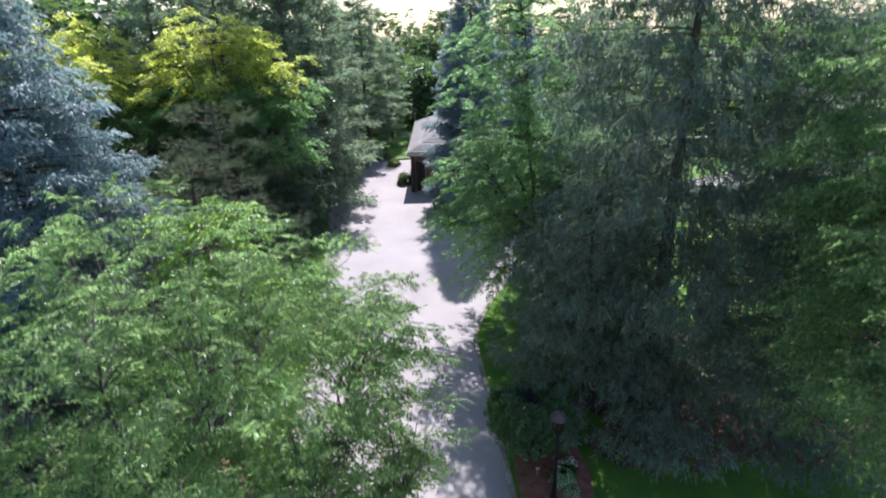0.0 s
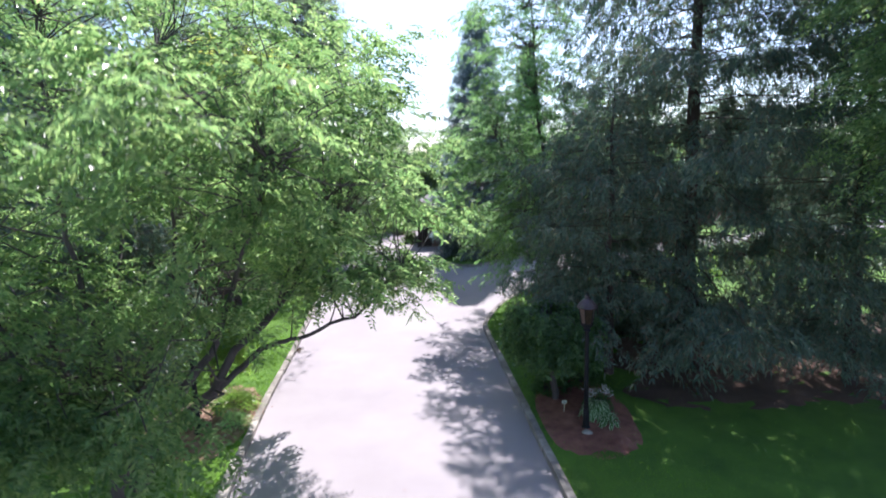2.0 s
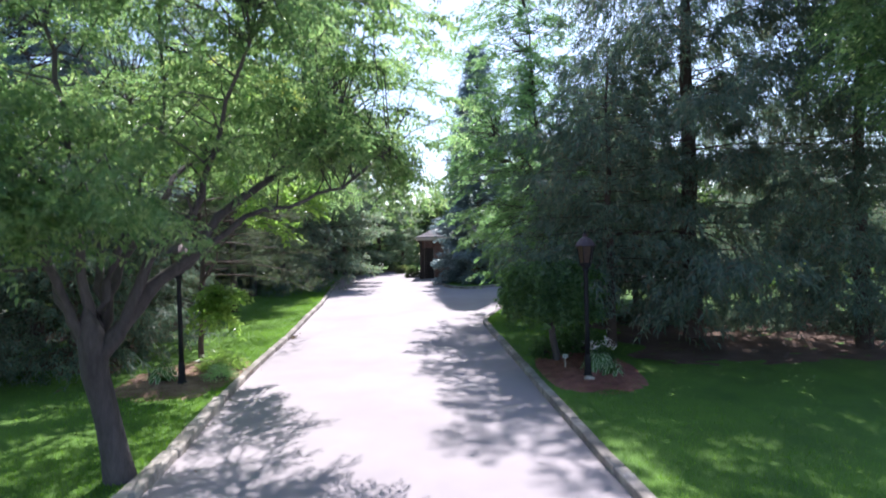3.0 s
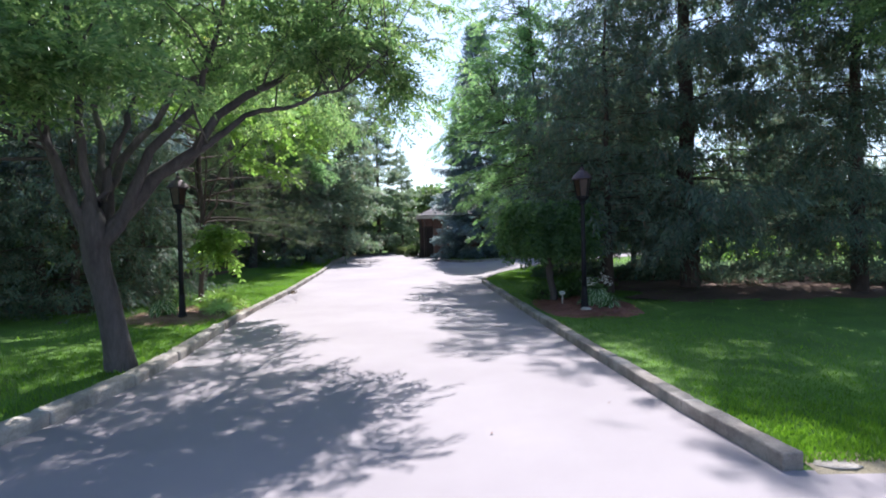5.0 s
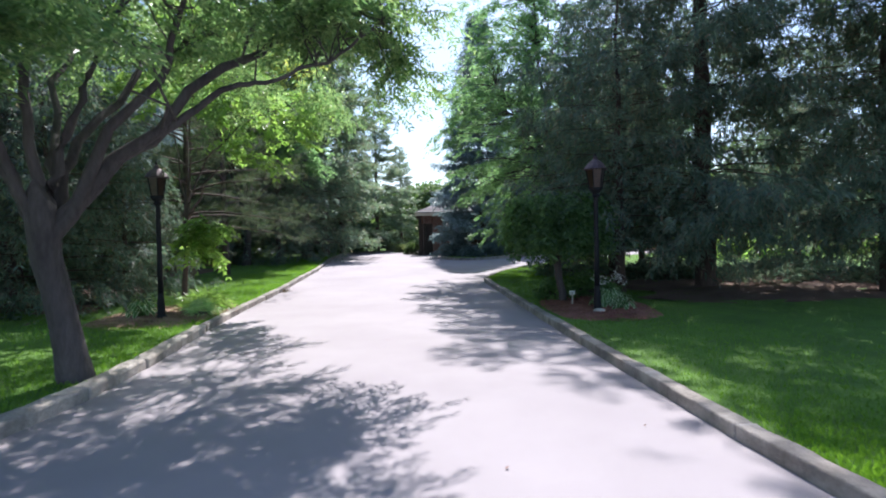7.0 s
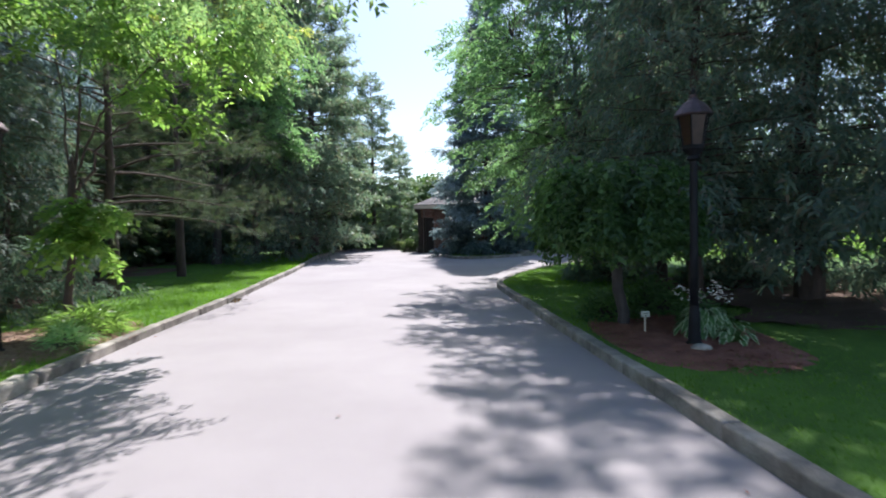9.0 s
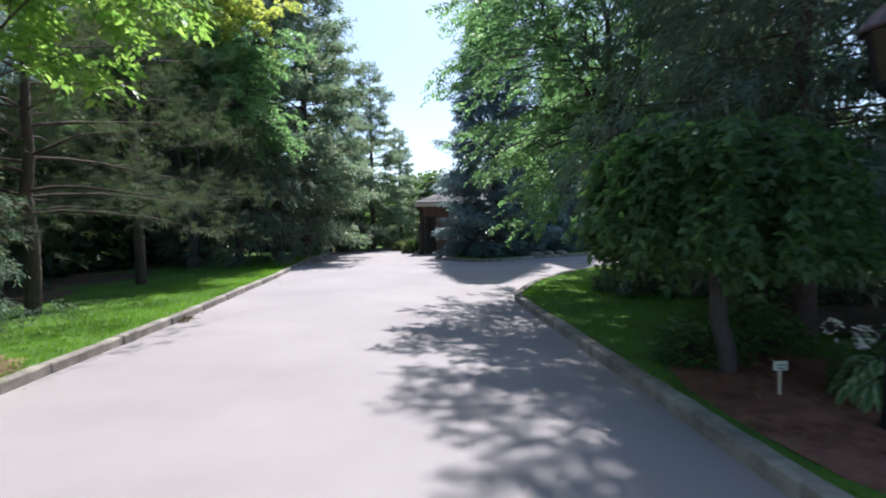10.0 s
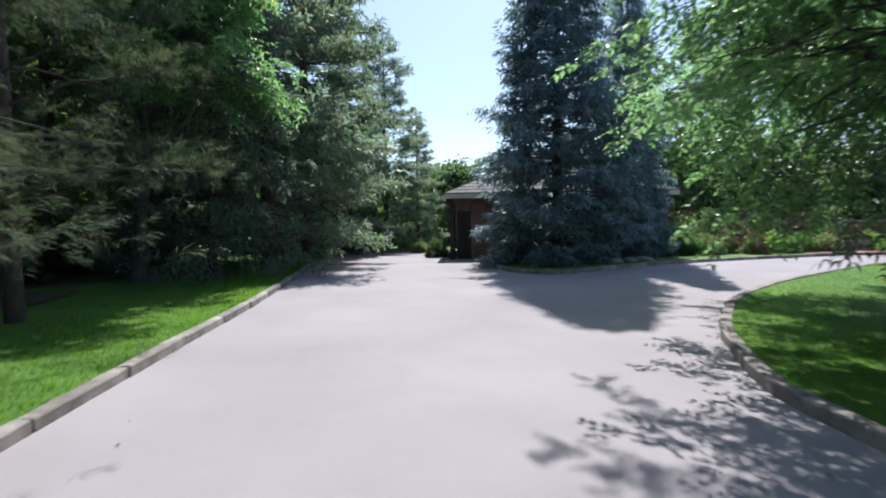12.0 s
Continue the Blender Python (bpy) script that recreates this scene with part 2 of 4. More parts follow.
def sprays(rng, base, way, length, pairs, leaf, width, angle=60.0, droop=0.25, jitter=0.25):
    """Leaf sprays: pairs of small folded leaves along short drooping stalks. Returns corners and faces."""
    n = len(base)
    up = np.array([0, 0, 1.0])
    side = unit(np.cross(way, up) + 0.001)
    roll = rng.uniform(-0.7, 0.7, (n, 1))
    nor = np.cross(side, way)
    side, nor = side * np.cos(roll) + nor * np.sin(roll), nor * np.cos(roll) - side * np.sin(roll)
    out = []
    ca, sa = math.cos(radians(angle)), math.sin(radians(angle))
    for j in range(pairs):
        f = (j + 0.6) / pairs
        p = base + way * (length[:, None] * f) - up * (droop * length * f * f)[:, None]
        for s in (-1, 1):
            d = unit(way * ca + side * (s * sa) + rng.normal(0, jitter, (n, 3)) - up * droop * 0.6)
            w = unit(np.cross(d, nor) + rng.normal(0, jitter, (n, 3)))
            ll = leaf * rng.uniform(0.7, 1.25, (n, 1)) * (1.15 - 0.4 * abs(f - 0.5))
            fold = nor * ll * 0.10
            a = p
            b = p + d * ll * 0.45 + w * ll * width * 0.5 + fold
            c = p + d * ll - up * ll * 0.12
            e = p + d * ll * 0.45 - w * ll * width * 0.5 + fold
            out.append(np.stack([a, b, c, e], 1))
    v = np.concatenate(out).reshape(-1, 3)
    return v, np.arange(len(v)).reshape(-1, 4)


def bent(rng, a, b, n=5, sag=0.0, wob=0.06):
    """A slightly crooked line from a to b."""
    a, b = np.asarray(a, float), np.asarray(b, float)
    f = np.linspace(0, 1, n)[:, None]
    line = a + (b - a) * f
    size = np.linalg.norm(b - a)
    off = rng.normal(0, wob * size, (n, 3)) * np.sin(f * math.pi)
    off[:, 2] += sag * size * np.sin(f[:, 0] * math.pi)
    return line + off


def broadleaf(name, label, at, height, trunk_r, fork, lean, lumps, clumps, per_clump, spread, leaf_mat, leaf=0.07, width=0.45, pairs=4, length=0.3,
              limbs=None, seed=1, bark=None, category="tree", droop=0.3, angle=60.0, floor=None, tips=None):
    """A leafy tree. lumps: the crown as (x, y, z, rx, ry, rz) about the trunk's foot. limbs: ends of main limbs, as bends."""
    rng, stray = np.random.default_rng(seed), np.random.default_rng(seed + 500)
    thing = tagged(new(name), label, category)
    thing.location = at
    wood, stem = Wood(9), Wood(12)
    top = np.array([lean[0], lean[1], fork])
    f = np.linspace(0, 1, 6)
    line = np.outer(f, top)
    line[1:-1, :2] += rng.normal(0, 0.02, (4, 2))
    stem.add(np.vstack([[0, 0, -0.15], line, top * 1.1, top * 1.2, top * 1.27]), trunk_r * np.array([1.75, 1.3, 1.06, 0.97, 0.95, 1.0, 1.06, 0.92, 0.55, 0.06]), 12)
    nodes = []
    if limbs is None:
        limbs = []
        for i in range(6):
            c = lumps[i % len(lumps)]
            d = unit(rng.normal(0, 1, 3)) * np.array(c[3:]) * 0.55
            limbs.append([tuple(np.array(c[:3]) + d)])
    for bends in limbs:
        pts = [top * 0.9] + [np.array(b, float) for b in bends]
        full = [pts[0]]
        for a, b in zip(pts, pts[1:]):
            full += list(bent(rng, a, b, 6, 0.02, 0.03)[1:])
        full = np.array(full)
        along = np.linspace(0, 1, len(full))
        r = trunk_r * (0.11 + 0.36 * (1 - along) ** 1.4 + 0.26 * np.exp(-16 * along))
        one = Wood(8)
        one.add(full, r, 8)
        part("limb", one.mesh("limb", bark or BARK), None, thing)
        nodes += [(p, q) for p, q in zip(full[2:], r[2:])]
    where = np.array([p for p, _ in nodes])
    size = np.array([r for _, r in nodes])
    vol = np.array([c[3] * c[4] * c[5] for c in lumps])
    pick = rng.choice(len(lumps), clumps, p=vol / vol.sum())
    bases, ways, high = [], [], []
    for k in pick:
        c = np.array(lumps[k])
        d = unit(rng.normal(0, 1, 3))
        rr = rng.uniform(0.12, 1.0) ** 0.42
        p = c[:3] + d * c[3:] * rr
        if floor is not None and p[2] < floor(p):
            p[2] = floor(p) + rng.uniform(0, 1.6)
        i = np.argmin(np.linalg.norm(where - p, axis=1) + 0.5 * np.maximum(0, where[:, 2] - p[2]) + stray.uniform(0, 0.9, len(where)))
        far = np.linalg.norm(where[i] - p)
        r0 = min(size[i] * 0.6, 0.007 + 0.007 * far)
        wood.add(bent(rng, where[i], p, 5, 0.08, 0.07), np.linspace(r0, 0.004, 5), 4)
        out = unit(p - where[i] + d * 0.4 + np.array([0, 0, 0.15]))
        # a flat drooping branchlet with a frond to either side in turn
        run = unit(out * np.array([1, 1, 0.35]) + np.array([0, 0, -0.12]))
        side = unit(np.cross(run, (0, 0, 1.0)) + 0.001)
        u = (np.arange(per_clump) + rng.uniform(-0.3, 0.3, per_clump)) / per_clump
        hand = np.where(np.arange(per_clump) % 2, 1.0, -1.0)
        long = spread * rng.uniform(1.7, 2.9)
        q = p + run * (long * (u - 0.55))[:, None] - np.array([0, 0, 0.34 * long]) * (u ** 2)[:, None] + rng.normal(0, 0.16 * spread, (per_clump, 3))
        bases.append(q)
        ways.append(unit(run * (0.45 + 0.6 * u)[:, None] + side * (hand * (1.0 - 0.5 * u))[:, None] + rng.normal(0, 0.22, (per_clump, 3)) + np.array([0, 0, -0.12])))
        high.append(np.full(per_clump, tips is not None and p[2] + rng.normal(0, 0.5) > tips[0]))
    b, w, hi = np.concatenate(bases), np.concatenate(ways), np.concatenate(high)
    ln = rng.uniform(0.7, 1.3, len(b)) * length
    part("trunk", stem.mesh("trunk", bark or BARK), None, thing)
    tagged(part("twigwork", wood.mesh("twigwork", bark or BARK), None, thing), kind="stuff")
    for name_, keep, mat in (("crown", ~hi, leaf_mat), ("upper_crown", hi, tips and tips[1])):
        if keep.any():
            v, q = sprays(rng, b[keep], w[keep], ln[keep], pairs, leaf, width, angle, droop)
            tagged(part(name_, raw_mesh(name_, v, q, mat), None, thing), kind="stuff")
    return thing


def conifer(name, label, at, height, radius, bare, leaf_mat, seed=1, step=0.42, arms=6, leaf=0.11, width=0.2, sag=0.25, tuft=0.34, puffy=False, per=1.0, shape=0.85, pairs=0, inner=0.42, low_fill=1.0, skip=0.0, hang=0.16, clump=0.0):
    """A spruce (flat drooping sprays) or pine (puffy tufts at the ends of open limbs)."""
    rng = np.random.default_rng(seed)
    thing = tagged(new(name), label, "tree")
    thing.location = at
    wood = Wood(6)
    zz = np.linspace(-0.15, height, 12)
    stem = Wood(9)
    stem.add(np.stack([rng.normal(0, 0.03, 12), rng.normal(0, 0.03, 12), zz], 1), np.linspace(0.014 * height + 0.03, 0.015, 12), 9)
    bases, ways = [], []
    z, turn = bare, 0.0
    while z < height - 0.25:
        f = (z - bare) / (height - bare)
        reach = radius * ((1 - f) ** shape * (0.75 + 0.25 * min(1, f * 8 + 0.3))) + 0.12
        for i in range(arms):
            a = turn + 2 * math.pi * (i + rng.uniform(-0.3, 0.3)) / arms
            ln = reach * (rng.uniform(0.5, 1.16) if puffy else rng.uniform(0.68, 1.14))
            if rng.random() < skip * (2.0 if 0.1 < f < 0.2 or 0.27 < f < 0.36 else 0.35):
                continue
            d = np.array([math.cos(a), math.sin(a), 0])
            g = np.linspace(0, 1, 6)
            lift = (0.10 if not puffy else 0.28 + rng.uniform(-0.16, 0.12)) * g - sag * rng.uniform(0.8, 1.25) * g * g * (1.15 - f) + 0.10 * g ** 4
            line = np.array([0, 0, z + rng.uniform(-0.4, 0.4) * step]) + d * (g * ln)[:, None] + np.array([0, 0, 1.0]) * (lift * ln)[:, None]
            line[1:, :2] += rng.normal(0, 0.03 * ln, (5, 2))
            wood.add(line, np.linspace((0.008 if clump else 0.012) + (0.004 if clump and not puffy else 0.009) * ln, 0.004, 6), 4)
            count = max(3, int(ln * (5.5 if not puffy else 4.5) * per * (low_fill if f < 0.45 else 1.0)))
            if clump:
                # sprays gathered into hanging clumps along the bough, with gaps between them
                knots = np.append(rng.uniform(inner, 0.92, max(1, int(ln * 0.75))), rng.uniform(0.86, 1.0))
                size = clump * rng.uniform(0.55, 1.15, len(knots)) * (0.45 + 0.13 * ln)
                for c in rng.integers(0, len(knots), int(count * 3.6)):
                    h = min(1.0, max(0.05, knots[c] + rng.normal(0, 0.5) * size[c] / ln))
                    k = min(4, int(h * 5))
                    ax = unit(line[k + 1] - line[k])
                    sd = unit(np.cross(ax, (0, 0, 1.0)))
                    off = rng.normal(0, 0.6) * size[c]
                    drop = rng.normal(0, 0.22) * size[c] if puffy else -abs(rng.normal(0, 0.5)) * size[c] * hang
                    bases.append(line[k] + (line[k + 1] - line[k]) * (h * 5 - k) + sd * off + np.array([0, 0, drop]))
                    ways.append(unit(ax * 0.6 + sd * np.sign(off) * 0.6 + np.array([0, 0, 0.3 if puffy else -hang]) + rng.normal(0, 0.35, 3)))
                continue
            for h in np.linspace(inner, 1.0, count):
                k = min(4, int(h * 5))
                p = line[k] + (line[k + 1] - line[k]) * (h * 5 - k)
                ax = unit(line[k + 1] - line[k])
                sd = unit(np.cross(ax, (0, 0, 1.0)))
                for s in (-1, 1, 0):
                    tl = (0.20 + 0.26 * (1 - h)) * ln * rng.uniform(0.5, 1.0) if s else 0.0
                    wy = unit(ax * 0.65 + sd * s * 0.8 + np.array([0, 0, 0.35 if puffy else -hang]) + rng.normal(0, 0.16, 3))
                    m = 1 + int(tl / (tuft * 0.75))
                    for u in range(m):
                        bases.append(p + wy * tl * (u / m) + rng.normal(0, 0.03, 3))
                        ways.append(unit(wy + rng.normal(0, 0.28, 3)))
        z += step * (1.0 - 0.35 * f) * rng.uniform(0.85, 1.15)
        turn += 2.4
    b, w = np.array(bases), np.array(ways)
    pairs = pairs or (4 if not puffy else 4)
    v, q = sprays(rng, b, w, rng.uniform(0.75, 1.25, len(b)) * tuft, pairs, leaf, width, 38.0 if not puffy or clump else 50.0, 0.22 if not puffy else 0.0, 0.3 if not puffy else 0.32 if clump else 0.5)
    part("trunk", stem.mesh("trunk", PINE_BARK), None, thing)
    tagged(part("branchwork", wood.mesh("branchwork", PINE_BARK), None, thing), kind="stuff")
    part("crown", raw_mesh("crown", v, q, leaf_mat), None, thing)
    return thing


# ---- ground, road and lawns ----
def rise(y):
    """The road climbs gently past the first trees."""
    s = min(1.0, max(0.0, (y - 12) / 24))
    return 0.3 * s * s * (3 - 2 * s)


def spline(points, per=8):
    """A smooth line through (x, y) points."""
    p = np.array([points[0], *points, points[-1]], float)
    out = []
    for a, b, c, d in zip(p, p[1:], p[2:], p[3:]):
        for t in np.arange(per) / per:
            out.append(0.5 * ((2 * b) + (c - a) * t + (2 * a - 5 * b + 4 * c - d) * t * t + (3 * b - a - 3 * c + d) * t ** 3))
    return np.array(out + [p[-1]])


LEFT = spline([(-16, -3.0), (-9, -1.6), (-5.6, 0.4), (-4.25, 2.2), (-3.9, 4.0), (-3.9, 6.4), (-4.5, 10.0), (-4.92, 12.9), (-5.28, 16.5), (-5.82, 20.9), (-6.2, 24.4), (-6.95, 29.5), (-7.8, 34.5), (-8.4, 39.6), (-8.8, 43.0), (-8.3, 45.8), (-6.9, 47.4), (-3.2, 48.4)])
RIGHT = spline([(2.22, 3.33), (2.0, 4.94), (1.68, 8.5), (1.36, 12.6), (1.12, 15.6), (0.88, 18.2), (0.92, 19.2), (1.2, 20.2), (1.62, 21.5), (2.3, 22.9), (3.5, 24.8), (6.1, 27.5), (11.6, 31.8), (20, 36.0), (34, 41.0)])
ISLAND = spline([(-0.93, 38.3), (-0.95, 34.5), (-0.8, 32.2), (-0.35, 30.9), (0.3, 30.3), (1.2, 30.3), (3.26, 32.0), (5.8, 33.7), (9.2, 35.4), (14.4, 37.6), (24, 41.5), (36, 46.0)])


def sheet(name, near, far, columns, lift, material, uneven=0.0, power=1.6, front=None, bottom=0.006, ragged=0.0):
    """A sheet between two lines of stations, following the ground's rise."""
    n = len(near)
    f = np.linspace(0, 1, columns) ** power
    xy = near[:, None] + (far - near)[:, None] * f[None, :, None]
    z = np.vectorize(rise)(xy[..., 1]) + lift
    if uneven:
        z += uneven * (np.sin(xy[..., 0] * 1.7 + 0.6 * xy[..., 1]) + np.sin(xy[..., 1] * 1.1 - 0.8 * xy[..., 0])) * np.minimum(1, f * 12)[None]
    if front is not None:                       # the lawn runs out level with the road here
        low = np.vectorize(rise)(xy[..., 1]) + bottom
        z = low + (z - low) * (1 - np.clip(1 - (xy[..., 1] - front) / 1.3, 0, 1) ** 1.5)
    if ragged:                                  # litter that thins out unevenly into the grass
        z += np.random.default_rng(n).normal(0, ragged, z.shape)
    v = np.dstack([xy, z]).reshape(-1, 3)
    i, j = np.meshgrid(np.arange(n - 1), np.arange(columns - 1), indexing="ij")
    k = i * columns + j
    q = np.stack([k, k + 1, k + columns + 1, k + columns], -1).reshape(-1, 4)
    me = raw_mesh(name, v, q, material, True)
    if me.polygons[0].normal.z < 0:
        me.flip_normals()
    return tagged(new(name, me), kind="structure")


def inset(line, d):
    """The same line moved sideways (to the left of its run for d > 0)."""
    t = unit(np.gradient(line, axis=0))
    return line + np.column_stack([-t[:, 1], t[:, 0]]) * d


def stations(a, b, n):
    return np.linspace(a, b, n)


def land():
    """The land: level about the drive, falling gently away beyond the woods on every side."""
    steps = np.array([-2500, -1200, -600, -320, -200, -130, -80, -30, 30, 80, 130, 200, 320, 600, 1200, 2500], float)
    x, y = np.meshgrid(steps, steps + 20, indexing="ij")
    z = -0.25 - 0.035 * np.maximum(0, np.hypot(x, y - 20) - 115)
    n = len(steps)
    i, j = np.meshgrid(np.arange(n - 1), np.arange(n - 1), indexing="ij")
    k = i * n + j
    q = np.stack([k, k + n, k + n + 1, k + 1], -1).reshape(-1, 4)
    tagged(new("ground", raw_mesh("ground", np.dstack([x, y, z]).reshape(-1, 3), q, FAR_LAND, True)), "dark green wooded land reaching to the horizon", "ground", kind="structure")


land()
tagged(sheet("road", stations((-40, -16), (-40, 52), 100), stations((46, -16), (46, 52), 100), 60, 0.0, ASPHALT, power=1.0), "smooth light grey asphalt driveway in dappled sun", "road")
left_far = np.stack([np.full(len(LEFT), -48.0), np.linspace(-2.8, 51.0, len(LEFT))], 1)
tagged(sheet("lawn_west", inset(LEFT, 0.09), left_far, 40, 0.10, TURF, 0.012, 2.2), "mown green lawn strip beside the driveway kerb", "lawn")
right_far = np.stack([np.full(len(RIGHT), 48.0), np.linspace(2.9, 44.5, len(RIGHT))], 1)
tagged(sheet("lawn_east", inset(RIGHT, -0.09), right_far, 44, 0.10, TURF, 0.012, 2.2, front=3.25, bottom=-0.012), "mown green lawn shaded by tall spruces", "lawn")
island_far = np.stack([np.linspace(-0.9, 42, len(ISLAND)), np.full(len(ISLAND), 60.0)], 1)
tagged(sheet("lawn_island", inset(ISLAND, 0.09), island_far, 30, 0.10, TURF, 0.008, 2.0), "green lawn island at the bend of the drive", "lawn")
tagged(sheet("lawn_north", stations((-48, 48.4), (-2.9, 48.4), 20), stations((-48, 70), (-2.9, 70), 20), 12, 0.092, TURF, 0.0), "strip of lawn before the far woods", "lawn")
tagged(sheet("soil_west", stations((-40, 10.6), (-40, 47), 40), np.stack([np.interp(np.linspace(10.6, 47, 40), LEFT[:, 1], LEFT[:, 0]) - 3.3 - 0.09 * np.arange(40) + 0.25 * np.sin(np.arange(40) * 0.9), np.linspace(10.6, 47, 40)], 1), 60, 0.112, EARTH, power=1.0, front=10.9, bottom=0.06, ragged=0.012), "brown needle litter under the row of pines", "soil")
tagged(sheet("soil_east", np.stack([4.4 + 0.4 * np.sin(np.arange(44) * 0.55), np.linspace(11.2, 19, 44)], 1), np.stack([np.full(44, 30.0), np.linspace(10.6, 19, 44)], 1), 90, 0.125, EARTH, 0.015, power=1.0, front=11.2, bottom=0.05, ragged=0.018), "brown needle litter under the tall spruces", "soil")
verge_x = np.concatenate([np.linspace(2.42, 5.0, 40), np.linspace(5.2, 14, 40)])
wave = 0.05 * np.sin(verge_x * 5.3) + 0.04 * np.sin(verge_x * 11.7)
tagged(sheet("verge_east", np.stack([verge_x, 3.2 - 0.008 * verge_x + 0.4 * wave], 1), np.stack([verge_x, 3.5 - 0.008 * verge_x + wave + 0.12 * np.sin(verge_x * 2.1) ** 2], 1), 8, 0.112, DIRT, power=1.0, front=3.22, bottom=-0.008), "strip of dry bare soil where the lawn meets the road", "verge")

# ---- house behind the spruce ----
HX0, HX1, HY0, HY1, HZ = -2.3, 7.0, 38.6, 50.0, 0.3


def house():
    h = tagged(new("house"), "low red brick house with a grey hipped shingle roof", "house")
    bm = bmesh.new()
    t = 0.28
    for lo, hi in (((HX0, HY0, HZ - 0.3), (-2.15, HY0 + t, HZ + 2.9)), ((-1.75, HY0, HZ - 0.3), (HX1, HY0 + t, HZ + 2.9)), ((-2.15, HY0, HZ + 2.1), (-1.75, HY0 + t, HZ + 2.9)),
                   ((HX0, HY0 + t, HZ - 0.3), (HX0 + t, 41.0, HZ + 2.9)), ((HX0, 42.1, HZ - 0.3), (HX0 + t, HY1, HZ + 2.9)), ((HX0, 41.0, HZ + 2.1), (HX0 + t, 42.1, HZ + 2.9)),
                   ((HX1 - t, HY0 + t, HZ - 0.3), (HX1, HY1, HZ + 2.9)), ((HX0 + t, HY1 - t, HZ - 0.3), (HX1 - t, HY1, HZ + 2.9))):
        box(bm, lo, hi)
    wall = part("wall", bm, MORTAR, h, "red brick wall with pale joints")
    # hipped roof with thickness and overhang
    e, zr, ze = 0.5, HZ + 5.35, HZ + 2.9
    x0, x1, y0, y1 = HX0 - e, HX1 + e, HY0 - e, HY1 + e
    xm = (x0 + x1) / 2
    run = (x1 - x0) / 2
    bm = bmesh.new()
    lower = [bm.verts.new(c) for c in ((x0, y0, ze), (x1, y0, ze), (x1, y1, ze), (x0, y1, ze))]
    upper = [bm.verts.new((c.co.x, c.co.y, ze + 0.07)) for c in lower]
    a, b = bm.verts.new((xm, y0 + run * 0.98, zr)), bm.verts.new((xm, y1 - run * 0.98, zr))
    bm.faces.new(lower[::-1])
    for i in range(4):
        bm.faces.new((lower[i], lower[(i + 1) % 4], upper[(i + 1) % 4], upper[i]))
    bm.faces.new((upper[0], upper[1], a))
    bm.faces.new((upper[1], upper[2], b, a))
    bm.faces.new((upper[2], upper[3], b))
    bm.faces.new((upper[3], upper[0], a, b))
    roof = part("roof", bm, SHINGLE, h, "weathered grey shingle roof")
    # courses of shingles as overlapping strips on the two slopes that show
    slopes = (((x0, y0), (x1, y0), (xm, y0 + run * 0.98)), ((x0, y1), (x0, y0), None))
    rows = 15
    for r in range(rows):
        f0, f1 = r / rows, (r + 1.15) / rows
        f1 = min(f1, 0.995)
        for side in (0, 1):
            bm = bmesh.new()
            pts = []
            for f, dz in ((f0, 0.035), (f1, 0.012)):
                z = ze + 0.07 + (zr - ze - 0.07) * f + dz
                if side == 0:
                    pts.append(((x0 + run * f, y0 + run * 0.98 * f, z), (x1 - run * f, y0 + run * 0.98 * f, z)))
                else:
                    pts.append(((x0 + run * f, y1 - run * 0.98 * f, z), (x0 + run * f, y0 + run * 0.98 * f, z)))
            (p, q), (s, u) = pts
            v = [bm.verts.new(c) for c in (p, q, u, s)]
            w = [bm.verts.new((c.co.x, c.co.y, c.co.z - 0.03)) for c in v]
            bm.faces.new(v)
            for i in range(4):
                bm.faces.new((v[i], w[i], w[(i + 1) % 4], v[(i + 1) % 4]))
            part("shingle_course", bm, SHINGLE, roof)
    bm = bmesh.new()
    g = 0.025
    box(bm, (x0 - g, y0 - g, ze - 0.16), (x1 + g, y0, ze + 0.05))
    box(bm, (x0 - g, y0, ze - 0.16), (x0, y1, ze + 0.05))
    part("fascia", bm, TRIM, h, "cream painted fascia board")
    bm = bmesh.new()
    box(bm, (x0, y0, ze - 0.05), (x1, HY0 - 0.003, ze - 0.003))
    box(bm, (x0, HY0, ze - 0.05), (HX0 - 0.003, y1, ze - 0.003))
    part("soffit", bm, BROWN_WOOD, h, "brown wooden soffit")
    # timber brackets and posts of the corner porch
    for k in range(6):
        bm = bmesh.new()
        y = HY0 - 0.1 + k * 0.75
        box(bm, (x0 + 0.03, y, ze - 0.34), (HX0 - 0.004, y + 0.12, ze - 0.055), 0.012)
        box(bm, (HX0 - 0.13, y + 0.01, ze - 0.78), (HX0 - 0.005, y + 0.11, ze - 0.345), 0.012)
        part("bracket", bm, DARK_WOOD, h, "dark brown timber eaves bracket")
    for k in range(3):
        bm = bmesh.new()
        x = HX0 - 0.1 + k * 0.7
        box(bm, (x, y0 + 0.03, ze - 0.34), (x + 0.12, HY0 - 0.016, ze - 0.055), 0.012)
        box(bm, (x + 0.01, HY0 - 0.14, ze - 0.70), (x + 0.11, HY0 - 0.017, ze - 0.345), 0.012)
        part("bracket", bm, BROWN_WOOD, h, "brown timber eaves bracket")
    for px, py in ((x0 + 0.30, HY0 - 0.12), (x0 + 0.30, HY0 + 1.3), (x0 + 0.30, HY0 + 2.7)):
        bm = bmesh.new()
        box(bm, (px - 0.1, py - 0.1, HZ), (px + 0.1, py + 0.1, ze - 0.05), 0.015)
        box(bm, (px - 0.15, py - 0.15, HZ - 0.02), (px + 0.15, py + 0.15, HZ + 0.3), 0.02)
        part("post", bm, DARK_WOOD, h, "dark stained timber porch post")
